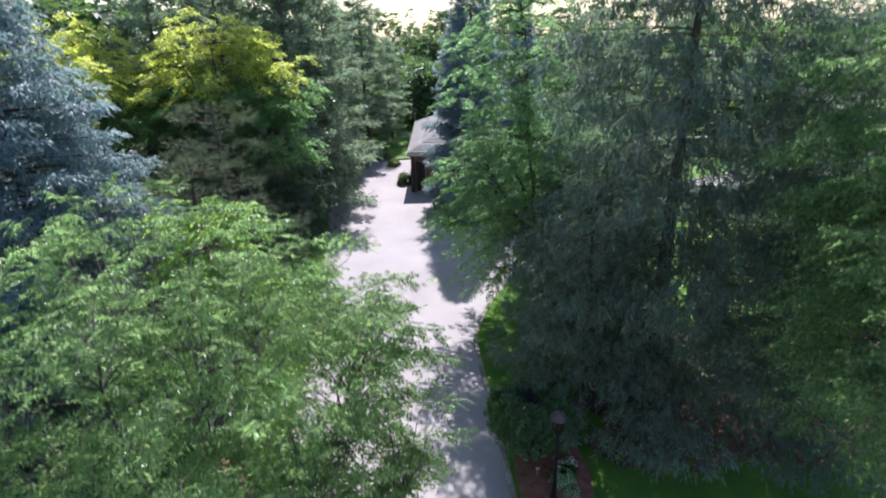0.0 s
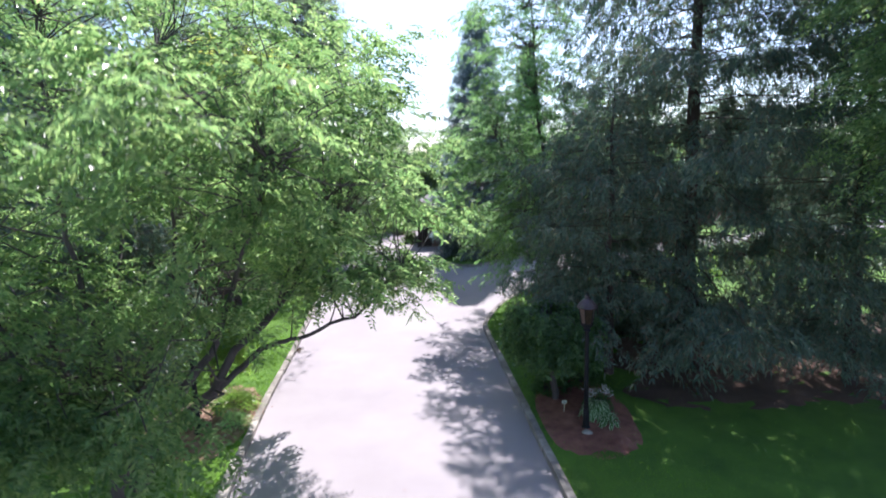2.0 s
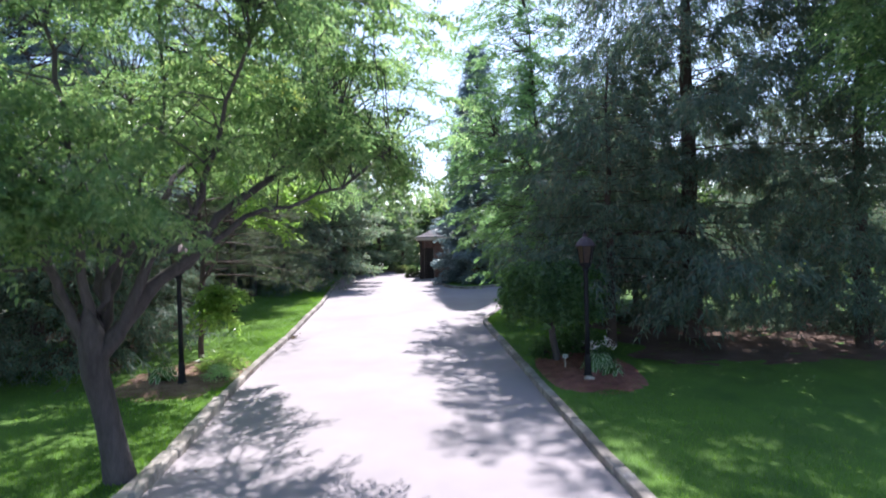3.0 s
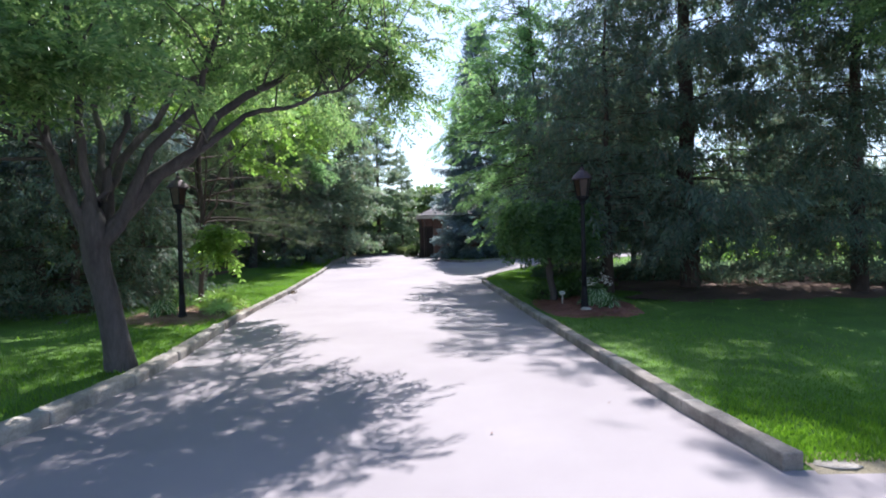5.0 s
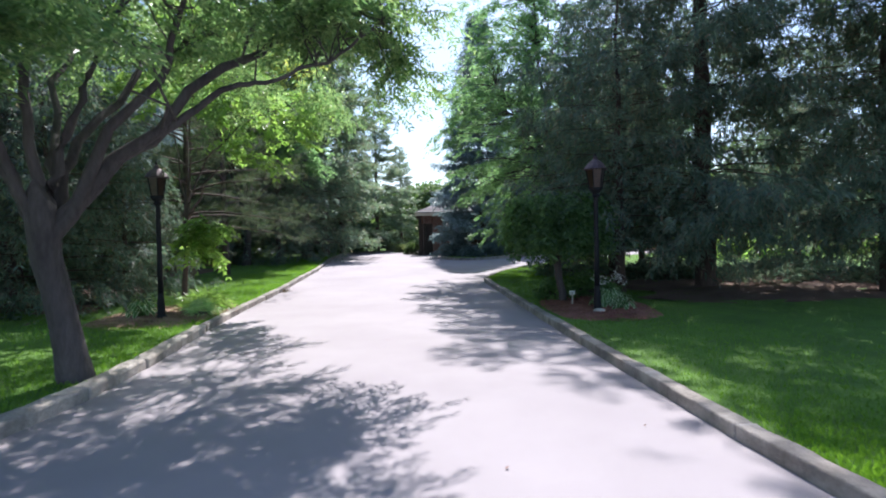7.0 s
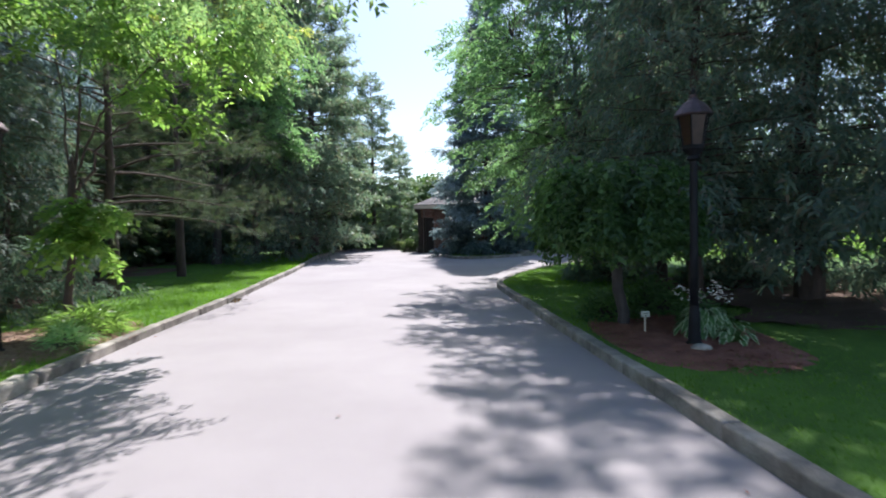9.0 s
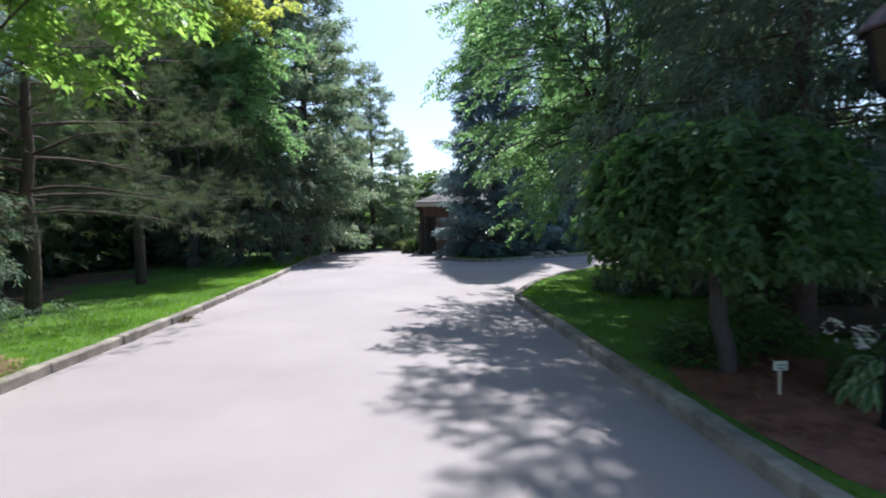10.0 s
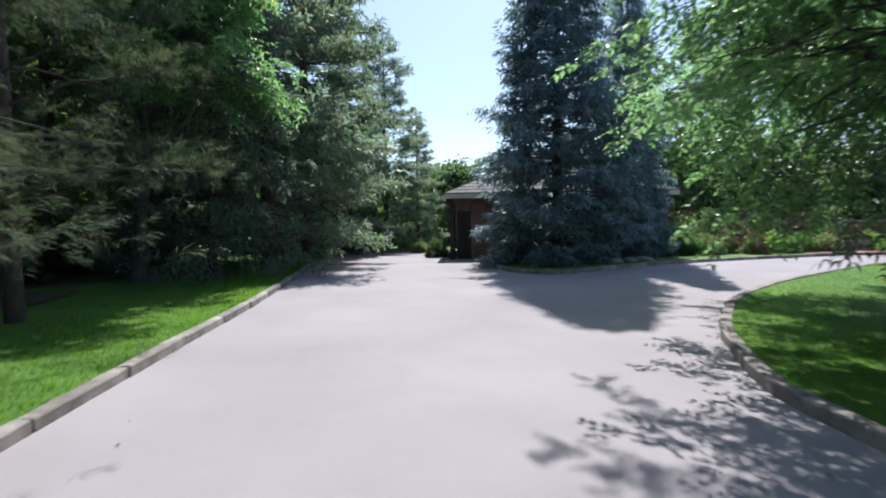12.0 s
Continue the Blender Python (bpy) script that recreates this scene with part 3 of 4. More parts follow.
    # a dark door beside the porch post, and another in the west wall
    front = part("door", box(bmesh.new(), (-2.15, HY0 + 0.14, HZ - 0.1), (-1.75, HY0 + 0.2, HZ + 2.1), 0.006), DARK_WOOD, h, "dark stained wooden door")
    bm = bmesh.new()
    box(bm, (-2.27, HY0 - 0.02, HZ), (-2.15, HY0 + 0.13, HZ + 2.2), 0.008)
    box(bm, (-1.75, HY0 - 0.02, HZ), (-1.63, HY0 + 0.13, HZ + 2.2), 0.008)
    box(bm, (-2.15, HY0 - 0.02, HZ + 2.1), (-1.75, HY0 + 0.13, HZ + 2.2), 0.008)
    part("door_frame", bm, DARK_WOOD, h, "dark stained door frame")
    for z in (0.15, 0.8, 1.45):
        part("panel", box(bmesh.new(), (-2.09, HY0 + 0.115, HZ + z), (-1.81, HY0 + 0.139, HZ + z + 0.5), 0.008), DARK_WOOD, front)
    door = part("door", box(bmesh.new(), (HX0 + 0.1, 41.0, HZ), (HX0 + 0.16, 42.1, HZ + 2.1), 0.008), BROWN_WOOD, h, "dark brown wooden door")
    bm = bmesh.new()
    lathe(bm, [(0.01, 0), (0.035, 0.01), (0.035, 0.05), (0.01, 0.06)], 10, (HX0 + 0.06, 41.2, HZ + 1.0))
    part("handle", bm, BLACK_IRON, door, "dark metal knob")
    bm = bmesh.new()
    box(bm, (3.4, 43.2, HZ + 3.6), (4.3, 43.9, HZ + 6.3), 0.02)
    part("chimney", bm, BRICK, h, "square red brick chimney")
    return h, wall


HOUSE_WALL = house()[1]


def garden_wall():
    """A low brick wall behind the far flower bed."""
    w = tagged(new("garden_wall"), "brown brick garden wall behind the flower bed", "wall", kind="structure")
    ob = part("wall", box(bmesh.new(), (7.2, 47.0, 0.1), (26.0, 47.35, 1.75)), BRICK, w)
    part("coping", box(bmesh.new(), (7.15, 46.95, 1.75), (26.05, 47.4, 1.84), 0.015), STONE, w, "pale stone coping")
    return ob


garden_wall()

# ---- trees beside the drive ----
broadleaf("locust_tree", "honey locust with a grey forked trunk overhanging the driveway", (-4.3, 6.35, 0.08), 9, 0.15, 1.75, (-0.12, -0.25),
          [(-0.6, 1.6, 6.7, 4.0, 4.4, 2.9), (1.1, 2.0, 6.3, 3.1, 4.0, 2.4), (-3.2, 2.1, 6.8, 3.0, 3.5, 2.7), (-1.4, 2.6, 8.4, 3.2, 3.0, 1.2), (2.2, 2.6, 5.4, 2.2, 3.2, 1.7)] + [(0.5, 5.4, 5.0, 1.6, 1.5, 0.9), (-1.0, 5.4, 5.3, 1.6, 1.5, 1.1)] * 2 + [(2.9, 2.4, 5.2, 1.3, 1.6, 0.9)] + [(2.4, 0.9, 4.5, 1.3, 0.9, 0.5), (2.9, 1.2, 4.5, 1.0, 1.1, 0.6)] * 9 + [(-1.0, -1.0, 4.4, 1.8, 1.3, 0.6), (-2.8, -0.6, 4.6, 1.6, 1.4, 0.7)] * 5 + [(0.9, -0.6, 4.3, 1.3, 1.0, 0.5)] * 7 + [(-0.5, -1.5, 3.5, 1.3, 0.8, 0.45), (-0.8, -2.4, 3.6, 1.9, 1.2, 0.6)] * 7 + [(0.5, -1.5, 3.45, 1.2, 0.7, 0.45)] * 10 + [(1.0, -2.0, 3.4, 1.0, 0.6, 0.45), (-0.2, -1.9, 3.4, 0.9, 0.7, 0.5)] * 16
          + [(-2.4, -1.4, 3.7, 1.5, 1.3, 0.8), (-3.4, -0.4, 4.0, 1.5, 1.6, 0.9)] * 4 + [(1.2, -1.7, 6.0, 2.0, 1.6, 1.0), (2.7, -0.8, 5.7, 1.3, 1.4, 0.8)] * 3 + [(3.5, 1.9, 4.0, 0.7, 0.7, 0.35)] * 14 + [(1.0, 5.9, 4.7, 1.0, 0.9, 0.55), (1.8, 5.5, 4.6, 0.95, 0.9, 0.5)] * 3 + [(2.5, 2.2, 6.5, 1.1, 3.0, 1.0)] * 2, 700, 15, 0.38, L_LOCUST, 0.082, 0.43, 7, 0.34,
          limbs=[[(-0.55, -0.2, 2.3), (-0.75, -0.1, 2.9), (-1.6, 0.6, 4.2), (-3.4, 1.0, 5.4)], [(-0.3, -0.5, 2.4), (-0.5, -0.8, 3.4), (-0.9, -1.4, 4.8), (-1.6, -2.4, 6.2)], [(0.0, -0.15, 2.5), (0.2, 0.1, 3.4), (0.45, 0.4, 4.4), (0.5, 0.4, 7.2)],
                 [(0.4, 0.05, 2.3), (1.05, 0.35, 2.9), (1.5, 0.5, 3.3), (2.0, 0.6, 3.4), (2.75, 0.7, 3.65), (3.4, 0.9, 4.2)], [(0.95, 0.2, 3.35), (1.4, 0.0, 4.3), (2.2, -0.8, 5.8)], [(-0.1, 0.3, 2.7), (0.1, 1.8, 4.2), (0.0, 3.8, 5.0), (-0.6, 6.0, 5.5)],
                 [(-0.3, 0.2, 2.6), (-1.4, 2.4, 4.8), (-2.4, 4.6, 6.0)], [(1.5, 0.6, 3.6), (2.0, 2.0, 4.5), (2.0, 3.8, 4.8), (1.0, 5.8, 5.1)], [(-0.2, -0.3, 2.6), (-0.25, -0.2, 3.8), (-0.6, -0.2, 5.6), (-0.8, 0.2, 7.6)]], seed=3,
          floor=lambda p: 2.95 if p[0] < -0.6 and p[1] < 0.8 or p[1] < -0.9 else 3.5)
broadleaf("maple_tree", "young light green maple behind the lamp post", (-6.4, 13.0, 0.13), 9, 0.06, 2.2, (0.05, 0.1),
          [(-0.5, 1.2, 6.2, 2.1, 1.8, 1.6), (1.6, 0.5, 4.9, 1.6, 1.4, 1.1), (2.9, -0.2, 4.2, 0.7, 0.9, 0.5)] + [(1.9, 0.3, 3.35, 0.45, 0.4, 0.3), (1.2, 0.4, 3.6, 0.6, 0.6, 0.4)] * 4 + [(0.85, -0.75, 1.62, 0.38, 0.3, 0.42)] * 26, 135, 11, 0.28, L_BRIGHT, 0.135, 0.62, 3, 0.26,
          limbs=[[(0.5, 0.2, 3.4), (1.4, 0.4, 4.3), (2.8, 0.3, 4.7)], [(0.1, 0.3, 3.6), (0.0, 0.8, 5.4), (0.0, 1.2, 7.0)], [(-0.3, 0.5, 3.6), (-1.1, 1.1, 5.6)], [(0.5, -0.3, 2.3), (0.85, -0.7, 1.9)], [(0.8, 0.2, 3.2), (1.8, 0.3, 3.5)]], seed=5, bark=PINE_BARK)
broadleaf("birch_tree", "tall soft green birch with airy drooping foliage", (3.8, 20.2, 0.2), 13, 0.16, 3.2, (-0.2, -0.1),
          [(-0.6, 0, 6.4, 3.2, 3.1, 3.4), (-2.6, -0.4, 5.2, 2.1, 2.0, 2.7), (-1.2, 0.2, 10.2, 2.4, 2.5, 3.5), (-1.1, 0, 14.2, 1.5, 2.0, 2.6), (1.6, 0, 5.8, 2.4, 2.6, 2.8), (0.9, 4.0, 5.6, 2.4, 2.2, 2.2), (3.7, 2.2, 5.4, 1.8, 2.2, 2.2), (0.9, 6.2, 5.0, 2.4, 1.6, 1.6), (3.7, 5.4, 5.4, 2.0, 2.0, 2.0), (-2.0, 0.2, 3.0, 2.0, 1.7, 1.4), (-0.3, 0.2, 2.9, 2.2, 1.8, 1.2), (-2.2, 2.4, 3.2, 1.0, 1.7, 1.3), (-3.2, 4.4, 8.6, 1.1, 1.1, 0.8), (-1.6, 2.6, 6.6, 1.8, 1.6, 1.4), (2.9, 7.6, 5.2, 1.9, 1.4, 1.3)] + [(0.9, 4.0, 5.6, 2.4, 2.0, 1.8), (0.9, 6.2, 5.0, 2.4, 1.6, 1.4), (3.7, 5.0, 5.4, 2.0, 2.2, 1.8)] * 2, 1260, 13, 0.37, L_BIRCH, 0.088, 0.7, 4, 0.30,
          limbs=[[(-0.5, 0, 5.5), (-0.8, 0.1, 8.8), (-1.2, 0.0, 12.6), (-1.5, 0.0, 16.0)], [(0.2, 1.4, 4.6), (0.6, 3.8, 5.6), (0.8, 6.0, 5.6)], [(-0.9, 1.2, 5.8), (-2.0, 2.8, 7.4), (-3.1, 4.3, 8.5)], [(1.5, 0.8, 4.4), (3.5, 2.4, 5.4), (3.6, 5.2, 5.8)], [(0.6, 0.2, 5.0), (1.2, 0.4, 7.5), (1.4, 0.3, 9.6)], [(-1.2, -0.2, 4.8), (-2.3, -0.4, 6.6)], [(1.4, -0.4, 4.6), (2.8, -0.4, 6.0)], [(-0.6, 1.4, 3.9), (-1.6, 2.4, 3.6)], [(-0.6, -1.0, 4.4), (-1.4, -1.6, 5.2)]], seed=7)
broadleaf("locust_tree", "leafy green locust on the shaded lawn", (10.0, 8.2, 0.12), 10, 0.17, 2.6, (0.1, 0.0),
          [(-0.6, 0.2, 7.4, 3.4, 3.2, 3.2), (-2.2, 0.3, 7.0, 2.2, 2.4, 2.7), (-1.0, 1.5, 10.2, 3.0, 2.8, 2.2), (-2.4, -0.8, 7.6, 1.7, 1.6, 2.2)], 540, 13, 0.40, L_LOCUST, 0.10, 0.44, 5, 0.36, seed=9)
gold = broadleaf("golden_locust_tree", "locust with golden young leaves over a green crown", (-10.8, 28.2, 0.35), 12.5, 0.18, 3.0, (0.1, 0.1),
                 [(-0.6, 0, 10.0, 3.4, 3.0, 2.5), (2.8, -0.2, 9.0, 1.9, 1.9, 1.7), (-2.4, 0, 8.4, 2.4, 2.6, 2.0), (1.6, -0.4, 6.6, 2.6, 2.2, 2.2), (2.9, -0.2, 5.2, 1.2, 1.4, 1.0)], 400, 12, 0.42, L_BIRCH, 0.17, 0.5, 4, 0.42, seed=11, tips=(8.9, L_GOLD))
copy_thing(gold, pose(-18.0, 27.5, 0.3, 0, 0, 130))

spruce = conifer("spruce_tree", "tall dark green spruce with drooping boughs", (6.5, 15.0, 0.2), 17.0, 4.75, 1.8, L_SPRUCE, seed=21, step=0.62, arms=6, per=0.9, leaf=0.175, width=0.25, tuft=0.4, shape=0.35, sag=0.30, pairs=5, inner=0.14, low_fill=1.4, skip=0.19, hang=0.6, clump=1.0)
far_spruce = conifer("spruce_tree", "dark green spruce in the shade behind the birch", (5.2, 18.7, rise(18.7) - 0.6), 8.8, 3.0, 2.0, L_SPRUCE, seed=22, step=0.46, arms=6, per=0.9, leaf=0.165, width=0.24, tuft=0.34, shape=0.5, sag=0.24, pairs=4, hang=0.55, skip=0.12, inner=0.2, clump=0.95)
for src, x, y, r, s in ((spruce, 9.8, 13.1, 70, 0.72), (far_spruce, 7.2, 22.0, 200, 0.85), (far_spruce, 11.8, 19.6, 90, 0.8),
                        (far_spruce, 4.0, 14.0, 300, 0.88), (far_spruce, -9.3, 12.6, 20, 0.88), (far_spruce, -10.9, 10.5, 120, 0.66), (far_spruce, -8.9, 14.8, 80, 0.66), (far_spruce, -10.0, 30.8, 150, 1.3)):
    copy_thing(src, pose(x, y, rise(y) + (0.12 if x > 0 else 0.12 - 1.6 * s), 0, 0, r)).scale = (s, s, s)   # those of the west side carry boughs down to the ground
blue = conifer("blue_spruce_tree", "broad blue spruce with silvery dense boughs", (1.58, 34.4, 0.38), 15.0, 3.15, 0.4, L_BLUE, seed=23, step=0.42, arms=7, per=0.8, sag=0.2, leaf=0.25, width=0.28, tuft=0.36, pairs=3, shape=0.8)
copy_thing(blue, pose(5.0, 37.0, 0.38, 0, 0, 200)).scale = (0.6, 0.55, 0.9)
conifer("blue_spruce_tree", "tall blue spruce with silvery upper boughs", (-12.5, 15.4, 0.2), 16.0, 4.2, 3.0, L_BLUE, seed=24, step=0.5, arms=7, per=0.85, sag=0.22, leaf=0.22, width=0.26, tuft=0.4, pairs=3, shape=0.75, hang=0.3)
pine = conifer("pine_tree", "spreading pine with rough trunk and puffy grey-green tufts", (-8.3, 17.1, 0.2), 8.2, 3.5, 1.7, L_PINE, inner=0.5, seed=31, step=0.72, arms=5, puffy=True, tuft=0.2, leaf=0.125, width=0.045, sag=0.30, per=2.1, pairs=9, shape=0.5, clump=0.9)
pine2 = conifer("pine_tree", "tall dark pine with dense lower boughs", (-13.0, 33.8, 0.4), 16.0, 3.6, 0.9, L_FIR, inner=0.45, seed=33, step=0.74, arms=5, puffy=True, tuft=0.42, leaf=0.28, width=0.26, sag=0.28, per=0.95, shape=0.5, pairs=3)
for src, x, y, r, s in ((pine, -12.2, 19.6, 160, 0.8), (pine2, -9.3, 34.0, 200, 1.2), (pine2, -9.4, 39.4, 300, 1.25), (pine2, -9.2, 44.4, 100, 0.95), (pine2, -7.2, 50.4, 20, 0.9),
                        (pine2, -15.4, 31.0, 250, 1.05), (pine2, -15.2, 39.0, 60, 1.0), (pine, -16.4, 20.6, 280, 0.9), (pine2, -5.4, 54.5, 80, 0.62), (pine, -9.4, 22.4, 230, 1.1)):
    copy_thing(src, pose(x, y, rise(y) + 0.12, 0, 0, r)).scale = (s, s, s)


# ---- far woods ----
def woods(label, count, place, tall, low, seed, leaf=0.5, n=300, material=None):
    rng = np.random.default_rng(seed)
    wood, vs, qs, total = Wood(5), [], [], 0
    for i in range(count):
        x, y = place(rng, i)
        h = rng.uniform(*tall)
        wood.add(bent(rng, (x, y, -0.3), (x + rng.normal(0, 0.3), y, h * 0.75), 5, 0, 0.02), np.linspace(0.17, 0.04, 5), 6)
        d = unit(rng.normal(0, 1, (n, 3)))
        mid = (h + low) / 2
        half = (h - low) / 2
        lump = rng.normal(0, 0.6, (9, 3)) * np.array([2.0, 2.0, half])
        p = np.array([x, y, mid]) + lump[rng.integers(0, 9, n)] + d * rng.uniform(0.5, 1.0, (n, 1)) * np.array([1.4, 1.4, half * 0.5])
        p[:, 2] = np.clip(p[:, 2], low + rng.uniform(0, 0.8, n), h - rng.uniform(0, 0.8, n))
        v, q = sprays(rng, p, unit(d + np.array([0, 0, -0.1])), rng.uniform(0.4, 0.9, n), 2, leaf * 1.12, 0.66, 60, 0.3, 0.3)
        vs.append(v)
        qs.append(q + total)
        total += len(v)
    thing = tagged(new("woods"), label, "trees", kind="stuff")
    part("trunks", wood.mesh("trunks", PINE_BARK), None, thing)
    part("foliage", raw_mesh("foliage", np.concatenate(vs), np.concatenate(qs), material or L_WOOD), None, thing)


woods("tall distant belt of mixed green trees", 30, lambda r, i: (-62 + 46 * i / 30 + r.uniform(-1, 1), r.uniform(58, 70)), (12.5, 16.0), 0.6, 46, 0.5, 260)
woods("distant belt of mixed green trees", 50, lambda r, i: (-26 + 126 * i / 50 + r.uniform(-1, 1), r.uniform(84, 96)), (8.6, 10.4), 0.6, 41, 0.5, 240)
woods("low far line of trees on the falling land", 56, lambda r, i: (-75 + 190 * i / 56 + r.uniform(-1, 1), r.uniform(140, 152)), (12.4, 14.2), -2.0, 49, 0.8, 150)
woods("green trees beyond the end of the drive", 16, lambda r, i: (-13 + 15 * i / 16 + r.uniform(-0.5, 0.5), r.uniform(60, 68)), (6.0, 7.8), 0.2, 48, 0.4, 240)
woods("green trees beyond the garden wall", 20, lambda r, i: (11 + 26 * i / 20, r.uniform(50, 57)), (7, 10.5), 0.5, 45, 0.45, 240)
# this wood wears the leaf colour darkened for shade
woods("wood behind the row of pines in leaves darkened for shade", 34, lambda r, i: (-19 - 9 * r.uniform(0, 1), 9 + 44 * i / 34), (10, 13.5), 0.7, 42, 0.6, 190, L_DARKWOOD)
# two added rows of low foliage, standing in for deep shade under the pines
woods("added dark foliage standing in for shade along the back of the pine row", 34, lambda r, i: (-15.5 - 2.5 * r.uniform(0, 1), 13 + 30 * i / 34), (1.6, 3.4), 0.05, 50, 0.4, 130, L_DARKWOOD)
woods("added dark foliage standing in for shade at the end of the pine row", 26, lambda r, i: (-24 + 15.5 * i / 26, r.uniform(46.5, 53)), (2.5, 6), 0.05, 44, 0.5, 150, L_DARKWOOD)
woods("sunlit low green thicket beyond the bend", 26, lambda r, i: (12.5 + 20 * i / 26 + r.uniform(-0.4, 0.4), 27.6 + 0.42 * 20 * i / 26 + r.uniform(-0.6, 0.6)), (0.8, 1.35), 0.1, 47, 0.25, 130, L_BRIGHT)
woods("low green thicket far across the lawn", 26, lambda r, i: (24 + 12 * r.uniform(0, 1), 6 + 26 * i / 26), (3.2, 4.6), 0.5, 43, 0.6, 150, L_WOOD)


# ---- lamp posts ----
def lamp_post(at, label):
    lamp = tagged(new("lamp_post"), label, "lamp post", "lamp posts by the drive")
    lamp.location = at
    part("base", lathe(bmesh.new(), [(0.11, -0.05), (0.11, 0.05), (0.08, 0.09), (0.065, 0.45), (0.058, 0.5), (0.062, 0.54)], 14), BLACK_IRON, lamp, smooth=False)
    part("pole", lathe(bmesh.new(), [(0.055, 0.52), (0.05, 1.2), (0.045, 2.35), (0.05, 2.38)], 14), BLACK_IRON, lamp, "black round iron pole", True)
    part("collar", lathe(bmesh.new(), [(0.045, 2.34), (0.085, 2.37), (0.06, 2.41), (0.10, 2.46), (0.13, 2.49), (0.13, 2.51)], 14), BLACK_IRON, lamp)
    lan = part("lantern", lathe(bmesh.new(), [(0.14, 2.505), (0.15, 2.52), (0.15, 2.535), (0.13, 2.54)], 6), BLACK_IRON, lamp, "six-sided black lantern frame")
    z0, z1, r0, r1 = 2.54, 2.90, 0.125, 0.185
    for i in range(6):
        a, b = math.pi / 3 * i, math.pi / 3 * (i + 1)
        bm = bmesh.new()
        v = []
        for k, off in ((0, 0.0), (1, -0.006)):
            v.append([bm.verts.new(((r + off) * math.cos(t), (r + off) * math.sin(t), z)) for t, r, z in ((a, r0, z0), (b, r0, z0), (b, r1, z1), (a, r1, z1))])
        bm.faces.new(v[0])
        bm.faces.new(v[1][::-1])
        for j in range(4):
            bm.faces.new((v[0][j], v[1][j], v[1][(j + 1) % 4], v[0][(j + 1) % 4]))
        part("pane", bm, AMBER, lan, "amber glass pane")
        w = Wood(4)
        w.add([(r0 * math.cos(a) * 1.02, r0 * math.sin(a) * 1.02, z0), (r1 * math.cos(a) * 1.02, r1 * math.sin(a) * 1.02, z1)], [0.011, 0.011])
        part("glazing_bar", w.mesh("glazing_bar", BLACK_IRON), None, lan)
    part("roof", lathe(bmesh.new(), [(0.225, 2.895), (0.235, 2.91), (0.225, 2.93), (0.19, 2.98), (0.12, 3.06), (0.06, 3.10), (0.045, 3.13), (0.055, 3.15), (0.02, 3.17)], 12), COPPER, lamp, "domed weathered metal lantern roof")
    part("finial", lathe(bmesh.new(), [(0.015, 3.165), (0.028, 3.19), (0.026, 3.21), (0.006, 3.25)], 8), BLACK_IRON, lamp)
    return lamp


lamp_post((2.62, 10.87, 0.10), "black iron lamp post in the mulch bed by the weeping shrub").scale = (0.93, 0.93, 0.93)
lamp_post((-5.85, 10.95, 0.10), "black iron lamp post with domed lantern by the locust").scale = (0.95, 0.95, 0.95)


# ---- planting beds ----
def mulch_bed(name, centre, rx, ry, label, seed, material=MULCH):
    rng = np.random.default_rng(seed)
    n, rings = 36, 6
    a = np.linspace(0, 2 * math.pi, n, endpoint=False)
    wob = 1 + 0.10 * np.sin(3 * a + seed) + 0.06 * np.sin(5 * a)
    v = []
    for k in range(rings):
        f = 1 - k / (rings - 0.9)
        x, y = centre[0] + rx * wob * f * np.cos(a), centre[1] + ry * wob * f * np.sin(a)
        v.append(np.stack([x, y, np.vectorize(rise)(y) + 0.10 + 0.05 * (1 - f ** 3) + rng.normal(0, 0.008, n)], 1))
    i, j = np.meshgrid(np.arange(rings - 1), np.arange(n), indexing="ij")
    q = np.stack([i * n + j, i * n + (j + 1) % n, (i + 1) * n + (j + 1) % n, (i + 1) * n + j], -1).reshape(-1, 4)
    bed = tagged(new(name, raw_mesh(name, np.concatenate(v), q, material, True)), label, "flower bed", kind="structure")
    m = 4200
    r, t = np.sqrt(rng.uniform(0, 1, m)), rng.uniform(0, 2 * math.pi, m)
    x, y = centre[0] + rx * r * np.cos(t), centre[1] + ry * r * np.sin(t)
    p = np.stack([x, y, np.vectorize(rise)(y) + 0.10 + 0.05 * (1 - r ** 3) + 0.007], 1)
    d = unit(rng.normal(0, 1, (m, 3)) * np.array([1, 1, 0.2]))
    w = unit(np.cross(d, [0, 0, 1.0]) + rng.normal(0, 0.25, (m, 3)))
    ln, wd = rng.uniform(0.012, 0.038, (m, 1)), rng.uniform(0.005, 0.011, (m, 1))
    v = np.stack([p - d * ln - w * wd, p + d * ln - w * wd, p + d * ln + w * wd, p - d * ln + w * wd], 1).reshape(-1, 3)
    tagged(part("mulch_chips", raw_mesh("mulch_chips", v, np.arange(len(v)).reshape(-1, 4), material), None, bed), kind="stuff")
    return bed


mulch_bed("bed_east", (2.75, 11.8), 1.05, 2.2, "reddish bark mulch bed along the kerb", 3)
mulch_bed("bed_north", (13.0, 39.4), 4.6, 1.9, "brown bark mulch bed behind the island kerb", 5)
mulch_bed("bed_west", (-6.0, 11.6), 1.25, 1.9, "dry pale bark mulch bed under the lamp post", 4, DRY_MULCH)


